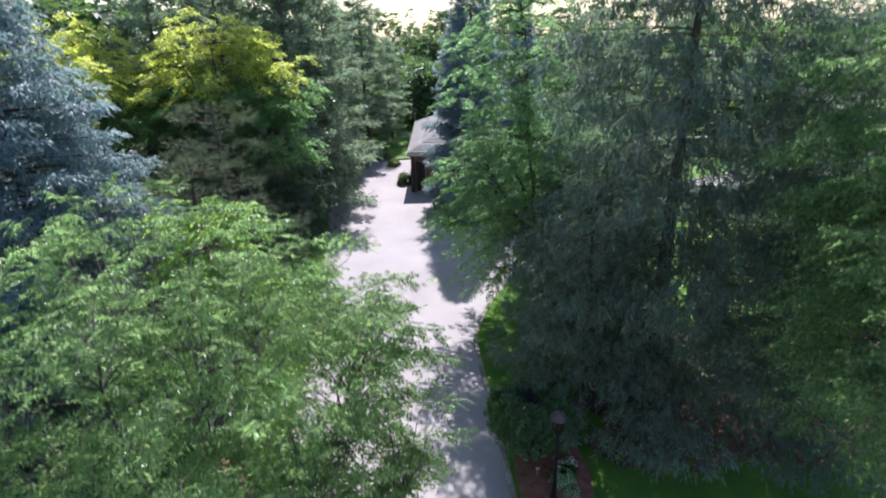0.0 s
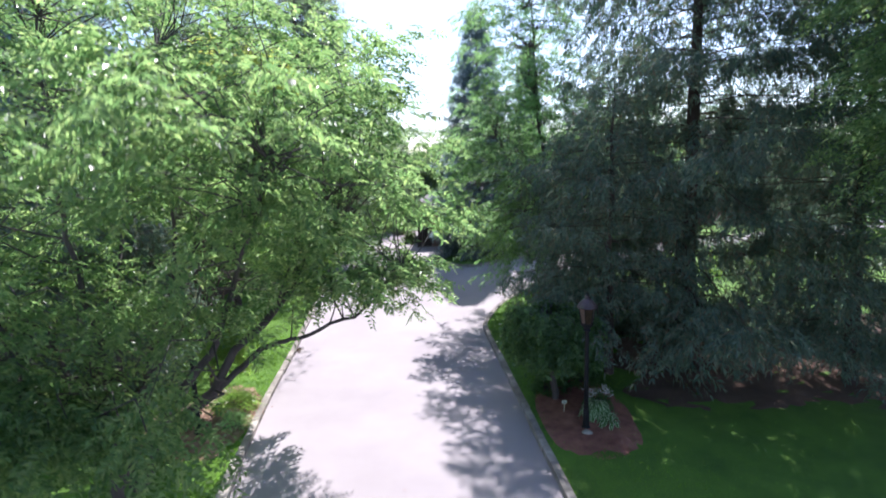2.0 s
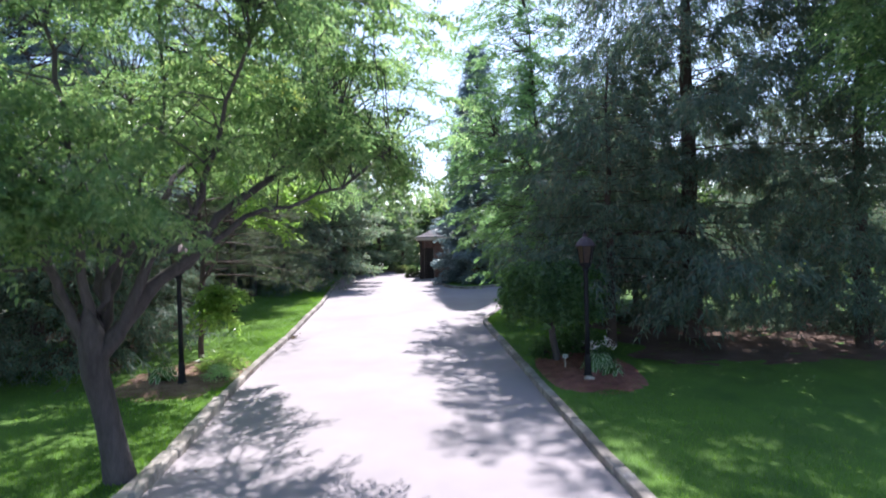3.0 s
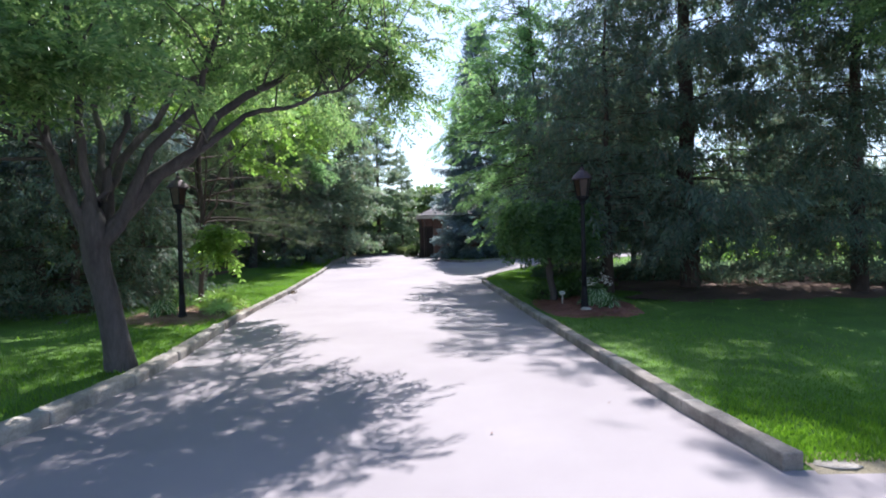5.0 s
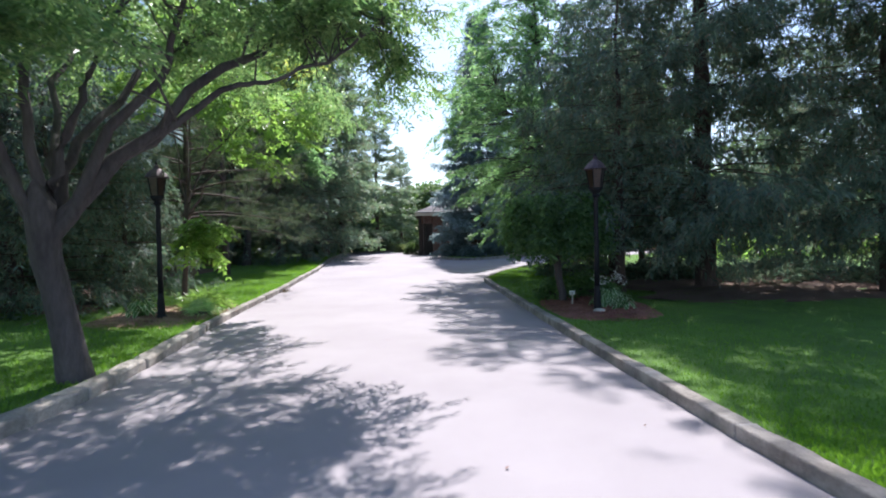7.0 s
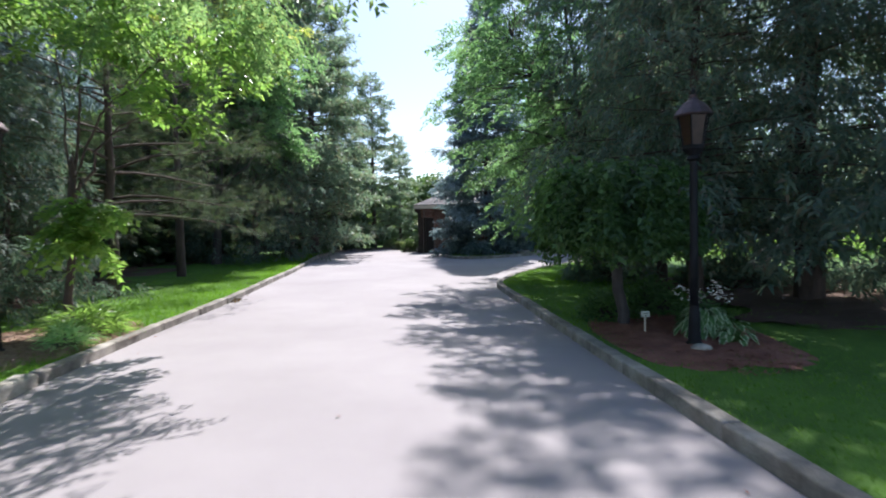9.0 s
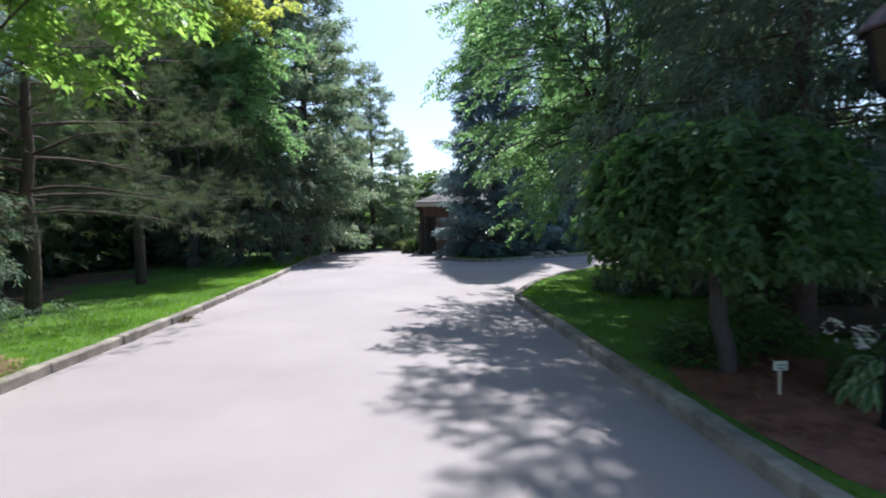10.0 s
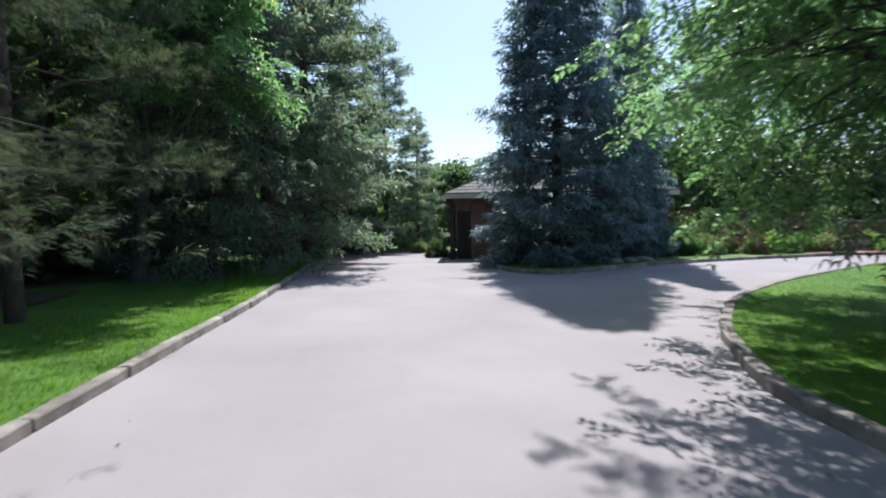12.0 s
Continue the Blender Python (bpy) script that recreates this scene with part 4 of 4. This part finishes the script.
def weeping_shrub(at):
    """A weeping mulberry on a short stem: strands that arch from the top and hang to the ground."""
    rng = np.random.default_rng(51)
    s = tagged(new("weeping_shrub"), "dome-shaped weeping mulberry with deep green leaves", "shrub")
    s.location = at
    wood = Wood(8)
    wood.add(bent(rng, (0.1, 0.05, -0.1), (0, 0, 1.75), 7, 0, 0.02), np.linspace(0.085, 0.07, 7), 10)
    b, w = [], []
    for i in range(190):
        a, reach = rng.uniform(0, 2 * math.pi), rng.uniform(0.45, 1.12)
        low = rng.uniform(1.06, 1.42)
        g = np.linspace(0, 1, 9)
        r = reach * np.sin(g * math.pi / 2) ** 0.8
        z = 1.75 + rng.uniform(0.25, 0.6) * np.sin(np.minimum(1, g * 1.9) * math.pi / 2) - (1.75 + 0.35 - low) * np.clip(g - 0.38, 0, 1) ** 1.3 * 1.7
        line = np.stack([r * np.cos(a) * 1.0, r * np.sin(a), z], 1) + rng.normal(0, 0.02, (9, 3))
        wood.add(line, np.linspace(0.012, 0.004, 9), 4)
        for k in range(3, 9):
            for _ in range(8):
                b.append(line[k] + rng.normal(0, 0.05, 3))
                w.append(unit(np.array([math.cos(a), math.sin(a), -0.5]) + rng.normal(0, 0.5, 3)))
    b, w = np.array(b), np.array(w)
    v, q = sprays(rng, b, w, rng.uniform(0.1, 0.22, len(b)), 2, 0.09, 0.66, 55, 0.6, 0.3)
    part("stem", wood.mesh("stem", BARK), None, s)
    part("leaves", raw_mesh("leaves", v, q, L_MULBERRY), None, s)


weeping_shrub((2.15, 12.35, 0.12))


def mound_plant(name, label, at, rx, rz, count, leaf, width, material, seed, category="plant", length=0.2, pairs=2):
    """A low mound of leaves that spring from short stems."""
    rng = np.random.default_rng(seed)
    p = tagged(new(name), label, category)
    p.location = at
    d = unit(rng.normal(0, 1, (count, 3)) * np.array([1, 1, 0.8]))
    d[:, 2] = np.abs(d[:, 2])
    b = d * rng.uniform(0.55, 1.0, (count, 1)) * np.array([rx, rx, rz])
    wood = Wood(4)
    for k in range(0, count, max(1, count // 60)):
        wood.add(bent(rng, (b[k, 0] * 0.15, b[k, 1] * 0.15, -0.04), b[k], 4, 0.05, 0.03), [0.012, 0.009, 0.006, 0.004], 4)
    part("stem", wood.mesh("stem", BARK), None, p)
    v, q = sprays(rng, b, unit(d + np.array([0, 0, 0.15]) + rng.normal(0, 0.3, (count, 3))), rng.uniform(0.6, 1.2, count) * length, pairs, leaf, width, 50, 0.4, 0.3)
    part("leaves", raw_mesh("leaves", v, q, material), None, p)
    return p


def hosta(label, at, count, length, wide, seed, heart=None):
    """A rosette of broad arching leaves with pale margins, the outer ones lying lower."""
    rng = np.random.default_rng(seed)
    thing = tagged(new("hosta"), label, "plant")
    thing.location = at
    g = np.linspace(0, 1, 7)
    across = np.array([-1.0, -0.68, 0.0, 0.68, 1.0])
    inside, margin, stalks = [], [], Wood(4)
    for i in range(count):
        a = i * 2.4 + rng.uniform(-0.3, 0.3)
        rank = (i + 0.5) / count
        ln = length * rng.uniform(0.8, 1.15)
        out = np.array([math.cos(a), math.sin(a), 0.0])
        side = np.array([-math.sin(a), math.cos(a), 0.0])
        up = 1.55 - 1.15 * rank + rng.normal(0, 0.08)
        foot = out * (0.02 + 0.05 * rank)
        tip = foot + out * length * (0.25 + 0.5 * rank) + np.array([0, 0, length * up])
        stalks.add(np.array([foot - np.array([0, 0, 0.03]), foot * 0.4 + tip * 0.6, tip]), [0.007, 0.005, 0.004], 4)
        mid = tip + out * (g * ln * 0.8)[:, None] + np.array([0, 0, 1.0]) * (ln * (0.28 * g - (0.55 + 0.35 * rank) * g * g))[:, None]
        half = wide * rng.uniform(0.85, 1.15) * np.sin(np.pi * np.clip(g * 0.93 + 0.05, 0, 1)) ** 0.75
        fold = 0.22 * np.abs(across) + 0.03 * rng.normal(0, 1, (7, 5))
        grid = mid[:, None, :] + side * (half[:, None] * across)[..., None] + np.array([0, 0, 1.0]) * (half[:, None] * fold)[..., None]
        for r in range(6):
            for c in range(4):
                (margin if c in (0, 3) else inside).append([grid[r, c], grid[r, c + 1], grid[r + 1, c + 1], grid[r + 1, c]])
    tagged(part("leaf_stalks", stalks.mesh("leaf_stalks", heart or L_MULBERRY), None, thing), kind="stuff")
    for name, faces, mat, lab in (("foliage", inside, heart or L_MULBERRY, ""), ("leaf_edging", margin, L_CREAM, "cream-white leaf margins")):
        v = np.array(faces).reshape(-1, 3)
        tagged(part(name, raw_mesh(name, v, np.arange(len(v)).reshape(-1, 4), mat), None, thing), lab, kind="stuff")
    return thing


hosta("large hosta clump with cream-edged arching leaves", (2.98, 11.42, 0.12), 120, 0.23, 0.05, 61, L_MIDGREEN)
hosta("small hosta with cream-edged leaves beside the lamp foot", (3.14, 10.98, 0.12), 26, 0.15, 0.045, 59, L_MIDGREEN)
fl = mound_plant("phlox", "white flowering phlox behind the hosta", (3.1, 11.66, 0.12), 0.22, 0.42, 110, 0.11, 0.3, L_MULBERRY, 62)
rngf = np.random.default_rng(63)
for i in range(6):
    c = np.array([-0.3 + 0.11 * i + rngf.uniform(-0.03, 0.03), rngf.uniform(-0.15, 0.1), rngf.uniform(0.5, 0.68)])
    d = unit(rngf.normal(0, 1, (18, 3)))
    v, q = sprays(rngf, c + d * 0.042 * np.array([1, 1, 1.6]), d, np.full(18, 0.03), 1, 0.036, 0.6, 60, 0.1, 0.3)
    tagged(part("flower_head", raw_mesh("flower_head", v, q, L_PETAL), None, fl), "white flower head", kind="stuff")
hosta("white-edged hosta in the mulch by the lamp post", (-6.35, 11.15, 0.13), 44, 0.2, 0.055, 64, L_MIDGREEN)
mound_plant("daylily", "grassy daylily clump at the edge of the bed", (-5.55, 12.2, 0.13), 0.38, 0.28, 240, 0.26, 0.08, L_BRIGHT, 65)
mound_plant("daylily", "low green daylily clump in the mulch", (-5.2, 11.3, 0.13), 0.22, 0.17, 130, 0.18, 0.09, L_HOSTA, 66)
mound_plant("low_shrub", "low dark green shrub under the weeping mulberry", (2.25, 13.0, 0.12), 0.42, 0.38, 300, 0.09, 0.5, L_MULBERRY, 68, "shrub")
mound_plant("yew_shrub", "dark spreading evergreen shrub on the shaded lawn", (4.0, 19.2, rise(19.2) + 0.1), 1.2, 1.0, 1100, 0.12, 0.4, L_SPRUCE, 69, "shrub")
mound_plant("low_shrub", "low dark green shrub beside the weeping mulberry", (3.05, 13.6, 0.14), 0.55, 0.5, 420, 0.09, 0.5, L_MULBERRY, 67, "shrub")
for x, y, r, h, sd in ((6.4, 17.6, 1.2, 0.6, 131), (9.0, 16.6, 1.4, 0.5, 132), (11.4, 15.0, 1.3, 0.55, 133), (13.4, 12.6, 1.5, 0.7, 134), (16.0, 13.0, 1.4, 0.8, 135), (11.2, 18.2, 1.5, 0.5, 136)):
    mound_plant("yew_shrub", "dark spreading evergreen shrub under the tall spruces", (x, y, rise(y) + 0.1), r, h, 620, 0.14, 0.4, L_SPRUCE, sd, "shrub")
for x, y, r, h, mat, lab, sd in ((-3.3, 40.6, 0.5, 0.85, L_DARKWOOD, "clipped round dark shrub by the house corner", 71), (-4.6, 46.3, 0.5, 0.6, L_PALE, "round pale green shrub beside the drive", 72),
                                 (-5.6, 48.6, 0.6, 0.7, L_PALE, "rounded green shrub before the woods", 73)):
    mound_plant("round_shrub", lab, (x, y, rise(y) + 0.02), r, h, 700, 0.09, 0.55, mat, sd, "shrub")
for x, y, r, h, sd in ((5.6, 37.4, 0.8, 1.5, 75), (7.0, 37.9, 0.9, 1.9, 76), (8.3, 39.4, 0.9, 1.7, 77), (3.4, 37.2, 0.7, 1.0, 78)):
    mound_plant("round_shrub", "dark evergreen shrub against the brick house wall", (x, y, rise(y) + 0.1), r, h, 520, 0.11, 0.55, L_MULBERRY, sd, "shrub")
rngb = np.random.default_rng(80)
BED = [(L_MULBERRY, "round_shrub", "dark rounded shrub in the far flower bed", 0.6, 0.8), (L_BRIGHT, "yellow_green_shrub", "yellow-green shrub in the far flower bed", 0.75, 0.85), (L_RUST, "plumed_grass", "tan plumed grass in the far flower bed", 0.4, 1.1),
       (L_PALE, "pale_shrub", "grey-green shrub in the far flower bed", 0.7, 0.8)]
for k in range(11):
    x = 7.6 + k * 0.95 + rngb.uniform(-0.2, 0.2)
    y = np.interp(x, ISLAND[30:, 0], ISLAND[30:, 1]) + rngb.uniform(1.3, 2.2) + (1.3 if x < 9.6 else 0)
    mat, nm, lab, r, h = BED[(k * 3 + k // 3) % 4]
    mound_plant(nm, lab, (x, y, rise(y) + 0.1), r * rngb.uniform(0.8, 1.15), h * rngb.uniform(0.8, 1.2), 420, 0.12, 0.45, mat, 81 + k, "shrub")
for k in range(6):
    x = 7.9 + k * 1.7 + rngb.uniform(-0.3, 0.3)
    y = np.interp(x, ISLAND[30:, 0], ISLAND[30:, 1]) + rngb.uniform(3.6, 4.6)
    mat, nm, lab = ((L_PLUM, "burgundy_shrub", "tall burgundy shrub at the back of the flower bed"), (L_DARKWOOD, "evergreen_shrub", "tall dark evergreen shrub at the back of the bed"))[k % 2]
    mound_plant(nm, lab, (x, y, rise(y) + 0.1), rngb.uniform(0.8, 1.1), rngb.uniform(1.8, 2.4), 620, 0.14, 0.5, mat, 101 + k, "shrub")


def planter(at):
    """A low stone planter with a slab on it and a clipped shrub behind."""
    p = tagged(new("stone_planter"), "low pale stone planter beside the bend of the drive", "planter")
    p.location = at
    part("pier", box(bmesh.new(), (-0.9, -0.3, -0.1), (0.9, 0.3, 0.42), 0.02), STONE, p)
    part("slab", box(bmesh.new(), (-1.0, -0.38, 0.42), (1.0, 0.38, 0.5), 0.02), STONE, p, "pale flat coping slab")
    mound_plant("round_shrub", "dark clipped shrub behind the stone planter", (at[0], at[1] + 1.1, at[2]), 0.95, 1.15, 520, 0.11, 0.5, L_MULBERRY, 110, "shrub")


planter((15.6, 39.6, 0.4))


def field_stone(at, size, seed, label="grey rounded field stone in the mulch"):
    rng = random.Random(seed)
    bm = bmesh.new()
    bmesh.ops.create_icosphere(bm, subdivisions=2, radius=1)
    for v in bm.verts:
        k = 1 + 0.22 * noise.noise(v.co * 1.3 + Vector((seed, 0, 0)))
        v.co = Vector((v.co.x * size[0] * k, v.co.y * size[1] * k, v.co.z * size[2] * k))
    ob = part("stone", bm, STONE, None, label, True)
    tagged(ob, category="stone")
    ob.matrix_world = pose(*at, 0, 0, rng.uniform(0, 360))


def sign_stake(at):
    s = tagged(new("garden_sign"), "small pale plate on a stake in the mulch", "sign")
    s.matrix_world = pose(*at, 0, 0, 4)
    part("stake", box(bmesh.new(), (-0.009, -0.008, -0.1), (0.009, 0.008, 0.34), 0.003), TRIM, s)
    plate = part("plate", box(bmesh.new(), (-0.058, -0.022, 0.325), (0.058, -0.0085, 0.405), 0.006), PLATE, s, "pale green rectangular plate")
    for k, w in enumerate((0.036, 0.028)):
        part("text_bar", box(bmesh.new(), (-w, -0.0265, 0.37 - 0.028 * k), (w, -0.0225, 0.379 - 0.028 * k)), DARK_INK, plate)


sign_stake((2.31, 11.65, 0.02))
for x, y, w, sd in ((3.3, 33.1, 0.5, 5), (4.0, 33.6, 0.35, 6), (4.6, 33.9, 0.42, 7)):
    field_stone((x, y, rise(y) + 0.14), (w, w * 0.6, 0.13), sd, "pale flat rock at the edge of the lawn island")


field_stone((2.60, 3.42, 0.012), (0.2, 0.1, 0.014), 9, "pale flat stone at the end of the kerb")
field_stone((2.58, 10.6, 0.16), (0.11, 0.08, 0.05), 2)


# ---- grass ----
def grass(name, label, count, place, seed, tall=0.036):
    rng = np.random.default_rng(seed)
    xy = place(rng, count)
    xy = xy[(xy[:, 1] > 3.42) | (xy[:, 0] < 0)]
    n = len(xy)
    z = np.vectorize(rise)(xy[:, 1]) + 0.095 - np.where(xy[:, 0] > 0, 0.094 * np.clip(1 - (xy[:, 1] - 3.25) / 1.3, 0, 1) ** 1.5, 0)
    p = np.column_stack([xy, z])
    a = rng.uniform(0, 2 * math.pi, n)
    w = np.stack([np.cos(a), np.sin(a), np.zeros(n)], 1) * rng.uniform(0.003, 0.0065, (n, 1))
    lean = np.stack([rng.normal(0, 0.35, n), rng.normal(0, 0.35, n), np.ones(n)], 1)
    h = rng.uniform(0.5, 1.3, (n, 1)) * tall
    top = p + lean * h
    v = np.stack([p - w, p + w, top + w * 0.25, top - w * 0.25], 1).reshape(-1, 3)
    return tagged(new(name, raw_mesh(name, v, np.arange(len(v)).reshape(-1, 4), L_GRASS)), label, "grass", kind="stuff")


def beside_left(rng, n):
    y = rng.uniform(2.5, 36, n) ** 1.0
    off = np.abs(rng.normal(0, 1.5, n))
    return np.column_stack([np.interp(y, LEFT[:, 1], LEFT[:, 0]) - 0.15 - off, y])


def beside_right(rng, n):
    k = rng.uniform(0, 100, n)
    i = np.clip(k.astype(int), 0, 94)
    xy = RIGHT[i] + (RIGHT[i + 1] - RIGHT[i]) * (k - k.astype(int))[:, None]
    off = np.abs(rng.normal(0, 2.2, n)) + 0.15
    return xy + np.column_stack([off, np.where(i > 55, -off * 0.5, 0)])


grass("grass_west", "short mown grass blades along the kerb", 65000, beside_left, 91, 0.05)
def lawn_end(rng, n):
    return np.column_stack([2.3 + np.abs(rng.normal(0, 2.0, n)), 3.4 + np.abs(rng.normal(0, 0.9, n))])


grass("grass_east", "short mown grass blades on the shaded lawn", 55000, beside_right, 92)
grass("grass_east", "rough grass where the lawn runs down to the road", 12000, lawn_end, 93, 0.045)


def leaf_pile(at, seed):
    """A small drift of dead twigs and leaves against the kerb."""
    rng = np.random.default_rng(seed)
    p = tagged(new("leaf_pile"), "small drift of dead leaves and twigs against the kerb", "leaves")
    p.location = at
    n = 90
    c = np.column_stack([rng.normal(0, 0.07, n), rng.normal(0, 0.13, n), np.abs(rng.normal(0, 0.022, n)) + 0.006])
    v, q = sprays(rng, c, unit(rng.normal(0, 1, (n, 3)) * np.array([1, 1, 0.3])), np.full(n, 0.04), 1, 0.05, 0.5, 50, 0.1, 0.4)
    tagged(part("litter", raw_mesh("litter", v, q, DRY_LEAF), None, p), kind="stuff")
    w = Wood(4)
    for k in range(9):
        s = np.array([rng.normal(0, 0.08), rng.normal(0, 0.12), 0.012])
        w.add(bent(rng, s, s + np.array([rng.uniform(0.05, 0.3), rng.uniform(-0.15, 0.1), rng.uniform(0.0, 0.05)]), 5, 0.05, 0.08), np.linspace(0.005, 0.002, 5), 4)
    tagged(part("twigwork", w.mesh("twigwork", BARK), None, p), kind="stuff")


leaf_pile((-5.29, 16.75, rise(16.75)), 121)


def fallen_leaves():
    rng = np.random.default_rng(95)
    n = 70
    y = rng.uniform(3, 40, n)
    l, r = np.interp(y, LEFT[:, 1], LEFT[:, 0]), np.interp(y, [3, 18, 22, 30, 40], [2.0, 0.9, 1.6, 0.0, -1.5])
    side = rng.random(n)
    x = np.where(side < 0.45, l + np.abs(rng.normal(0, 0.5, n)) + 0.05, np.where(side < 0.85, r - np.abs(rng.normal(0, 0.5, n)) - 0.05, l + (r - l) * rng.random(n)))
    p = np.column_stack([x, y, np.vectorize(rise)(y) + 0.012])
    d = unit(rng.normal(0, 1, (n, 3)) * np.array([1, 1, 0.15]))
    w = unit(np.cross(d, [0, 0, 1.0]))
    s = rng.uniform(0.012, 0.03, (n, 1))
    v = np.stack([p - d * s, p + w * s * 0.5 + [0, 0, 0.008], p + d * s, p - w * s * 0.5], 1).reshape(-1, 3)
    tagged(new("fallen_leaves", raw_mesh("fallen_leaves", v, np.arange(len(v)).reshape(-1, 4), MULCH)), "scattered dry brown leaves on the asphalt", "leaves", kind="stuff")


fallen_leaves()


# ---- kerbs ----
def stone_mesh(name, ln, w, h, seed, rough=0.004, material=None, edge=0.02):
    """A kerb stone: a bar with worn rounded edges and an uneven surface, its ends drawn in."""
    e = edge
    rim = [(-w / 2, -0.12), (-w / 2, h * 0.45), (-w / 2, h - e), (-w / 2 + 0.3 * e, h - 0.3 * e), (-w / 2 + e, h), (0.0, h + 0.004), (w / 2 - e, h), (w / 2 - 0.3 * e, h - 0.3 * e), (w / 2, h - e), (w / 2, h * 0.45), (w / 2, -0.12)]
    n = max(4, int(ln / 0.12))
    f = np.concatenate([[0.0, 0.25 * e / ln], np.linspace(e / ln, 1 - e / ln, n), [1 - 0.25 * e / ln, 1.0]])
    draw = np.concatenate([[e, 0.3 * e], np.zeros(n), [0.3 * e, e]])
    verts = []
    for u, d in zip(f, draw):
        for y, z in rim:
            p = Vector((ln * (u - 0.5), y * (1 - 2 * d / w), z if z < 0 else z * (1 - d / h)))
            k = noise.noise_vector(p * 5 + Vector((seed * 7.3, 0, 0))) * rough + noise.noise_vector(p * 17 + Vector((0, seed * 3.1, 0))) * rough * 0.2
            verts.append(p + (k if z > 0 else Vector((0, 0, 0))))
    m = len(rim)
    i, j = np.meshgrid(np.arange(len(f) - 1), np.arange(m - 1), indexing="ij")
    k = i * m + j
    quads = np.stack([k, k + 1, k + m + 1, k + m], -1).reshape(-1, 4)
    last = (len(f) - 1) * m
    caps = [[c, m - 1 - c, m - 2 - c, c + 1] for c in range(m // 2 - 1)] + [[m // 2 - 1, m // 2 + 1, m // 2, m // 2]]
    caps = [q for q in caps if len(set(q)) == 4]
    ends = caps + [[last + a for a in reversed(q)] for q in caps]
    me = raw_mesh(name, np.array([tuple(v) for v in verts]), np.concatenate([quads, np.array(ends)]), material or CONCRETE, True)
    me.polygons.foreach_set("use_smooth", np.full(len(me.polygons), False))
    me.flip_normals()
    return me


def kerb(name, label, line, block, outward, seed, jitter=0.005, wide=0.16, high=0.125, rough=0.008, material=None, bow=0.015, edge=0.02):
    """A row of kerb stones along a line, each a piece of its own."""
    k = tagged(new(name), label, "kerb", kind="structure")
    rng = random.Random(seed)
    seg = np.linalg.norm(np.diff(line, axis=0), axis=1)
    at = np.concatenate([[0], np.cumsum(seg)])
    meshes = {}
    s = 0.0
    while s < at[-1] - 0.2:
        def where(u):
            return Vector((np.interp(u, at, line[:, 0]), np.interp(u, at, line[:, 1])))
        ln = min(block, at[-1] - s)
        a, b = where(s), where(s + ln)
        mid = where(s + ln / 2)
        while (mid - (a + b) / 2).length > bow and ln > 0.35:
            ln *= 0.7
            b, mid = where(s + ln), where(s + ln / 2)
        d = b - a
        size = round(d.length, 1)
        key = (size, rng.randrange(3))
        if key not in meshes:
            meshes[key] = stone_mesh("kerb_stone", size, wide, high, len(meshes), rough, material, edge)
        ob = new("kerb_stone", meshes[key])
        ob.parent = k
        nrm = Vector((-d.y, d.x)).normalized() * (wide / 2 * outward)
        c = (a + b) / 2 + nrm
        ob.matrix_world = pose(c.x + rng.uniform(-1, 1) * jitter, c.y, rise(c.y) + rng.uniform(-1, 1) * jitter, 0, math.degrees(-math.atan2(rise(b.y) - rise(a.y), d.length)), math.degrees(math.atan2(d.y, d.x)) + rng.uniform(-1, 1) * jitter * 120)
        ob.scale = ((d.length - 0.008) / size, 1, 1)
        s += ln
    return k


split = int(np.argmin(np.abs(LEFT[:, 1] - 9.9)))
kerb("kerb_stones", "row of rough pale grey stone blocks edging the drive", LEFT[:split + 1], 1.35, 1, 1, 0.006, 0.22, 0.135, 0.013, STONE, 0.05, 0.032)
kerb("kerb_west", "weathered grey concrete kerb beside the lawn strip", LEFT[split:], 1.6, 1, 1, 0.006, rough=0.008)
kerb("kerb_east", "weathered grey concrete kerb with a squared end", RIGHT, 1.85, -1, 2, rough=0.008, edge=0.016)
kerb("kerb_island", "grey concrete kerb round the lawn island", ISLAND, 1.6, 1, 3)


# ---- bricks of the house ----
def bricks():
    """Courses of bricks, proud of the mortar, on the two walls beside the porch corner."""
    bm = box(bmesh.new(), (-0.105, -0.012, -0.031), (0.105, 0.0, 0.031))
    me = bpy.data.meshes.new("brick")
    bm.to_mesh(me)
    bm.free()
    me.materials.append(BRICK)
    verts, quads, count = [], [], 0
    cube = np.array([v.co for v in me.vertices])
    faces = np.array([list(p.vertices) for p in me.polygons])
    made = 0
    for r in range(39):
        z = HZ + 0.04 + r * 0.0735
        for c in range(54):
            x = HX0 + 0.11 + (c + 0.5 * (r % 2)) * 0.2125
            if -2.26 < x < -1.64 and z - HZ < 2.14 or x > HX1 - 0.1:
                continue
            if x < 0.6 and made < 290:
                ob = new("brick", me)
                ob.parent = HOUSE_WALL
                ob.location = (x, HY0, z)
                made += 1
            else:
                verts.append(cube + np.array([x, HY0, z]))
                quads.append(faces + count)
                count += len(cube)
    for r in range(39):
        z = HZ + 0.04 + r * 0.0735
        for c in range(52):
            y = HY0 + 0.12 + (c + 0.5 * (r % 2)) * 0.2125
            if 40.85 < y < 42.25 and z - HZ < 2.15 or y > HY1 - 0.1:
                continue
            verts.append(np.column_stack([cube[:, 1], cube[:, 0], cube[:, 2]]) + np.array([HX0, y, z]))
            quads.append(faces[:, ::-1] + count)
            count += len(cube)
    tagged(part("brickwork", raw_mesh("brickwork", np.concatenate(verts), np.concatenate(quads), BRICK), None, HOUSE_WALL), "red brick courses", kind="stuff")


bricks()
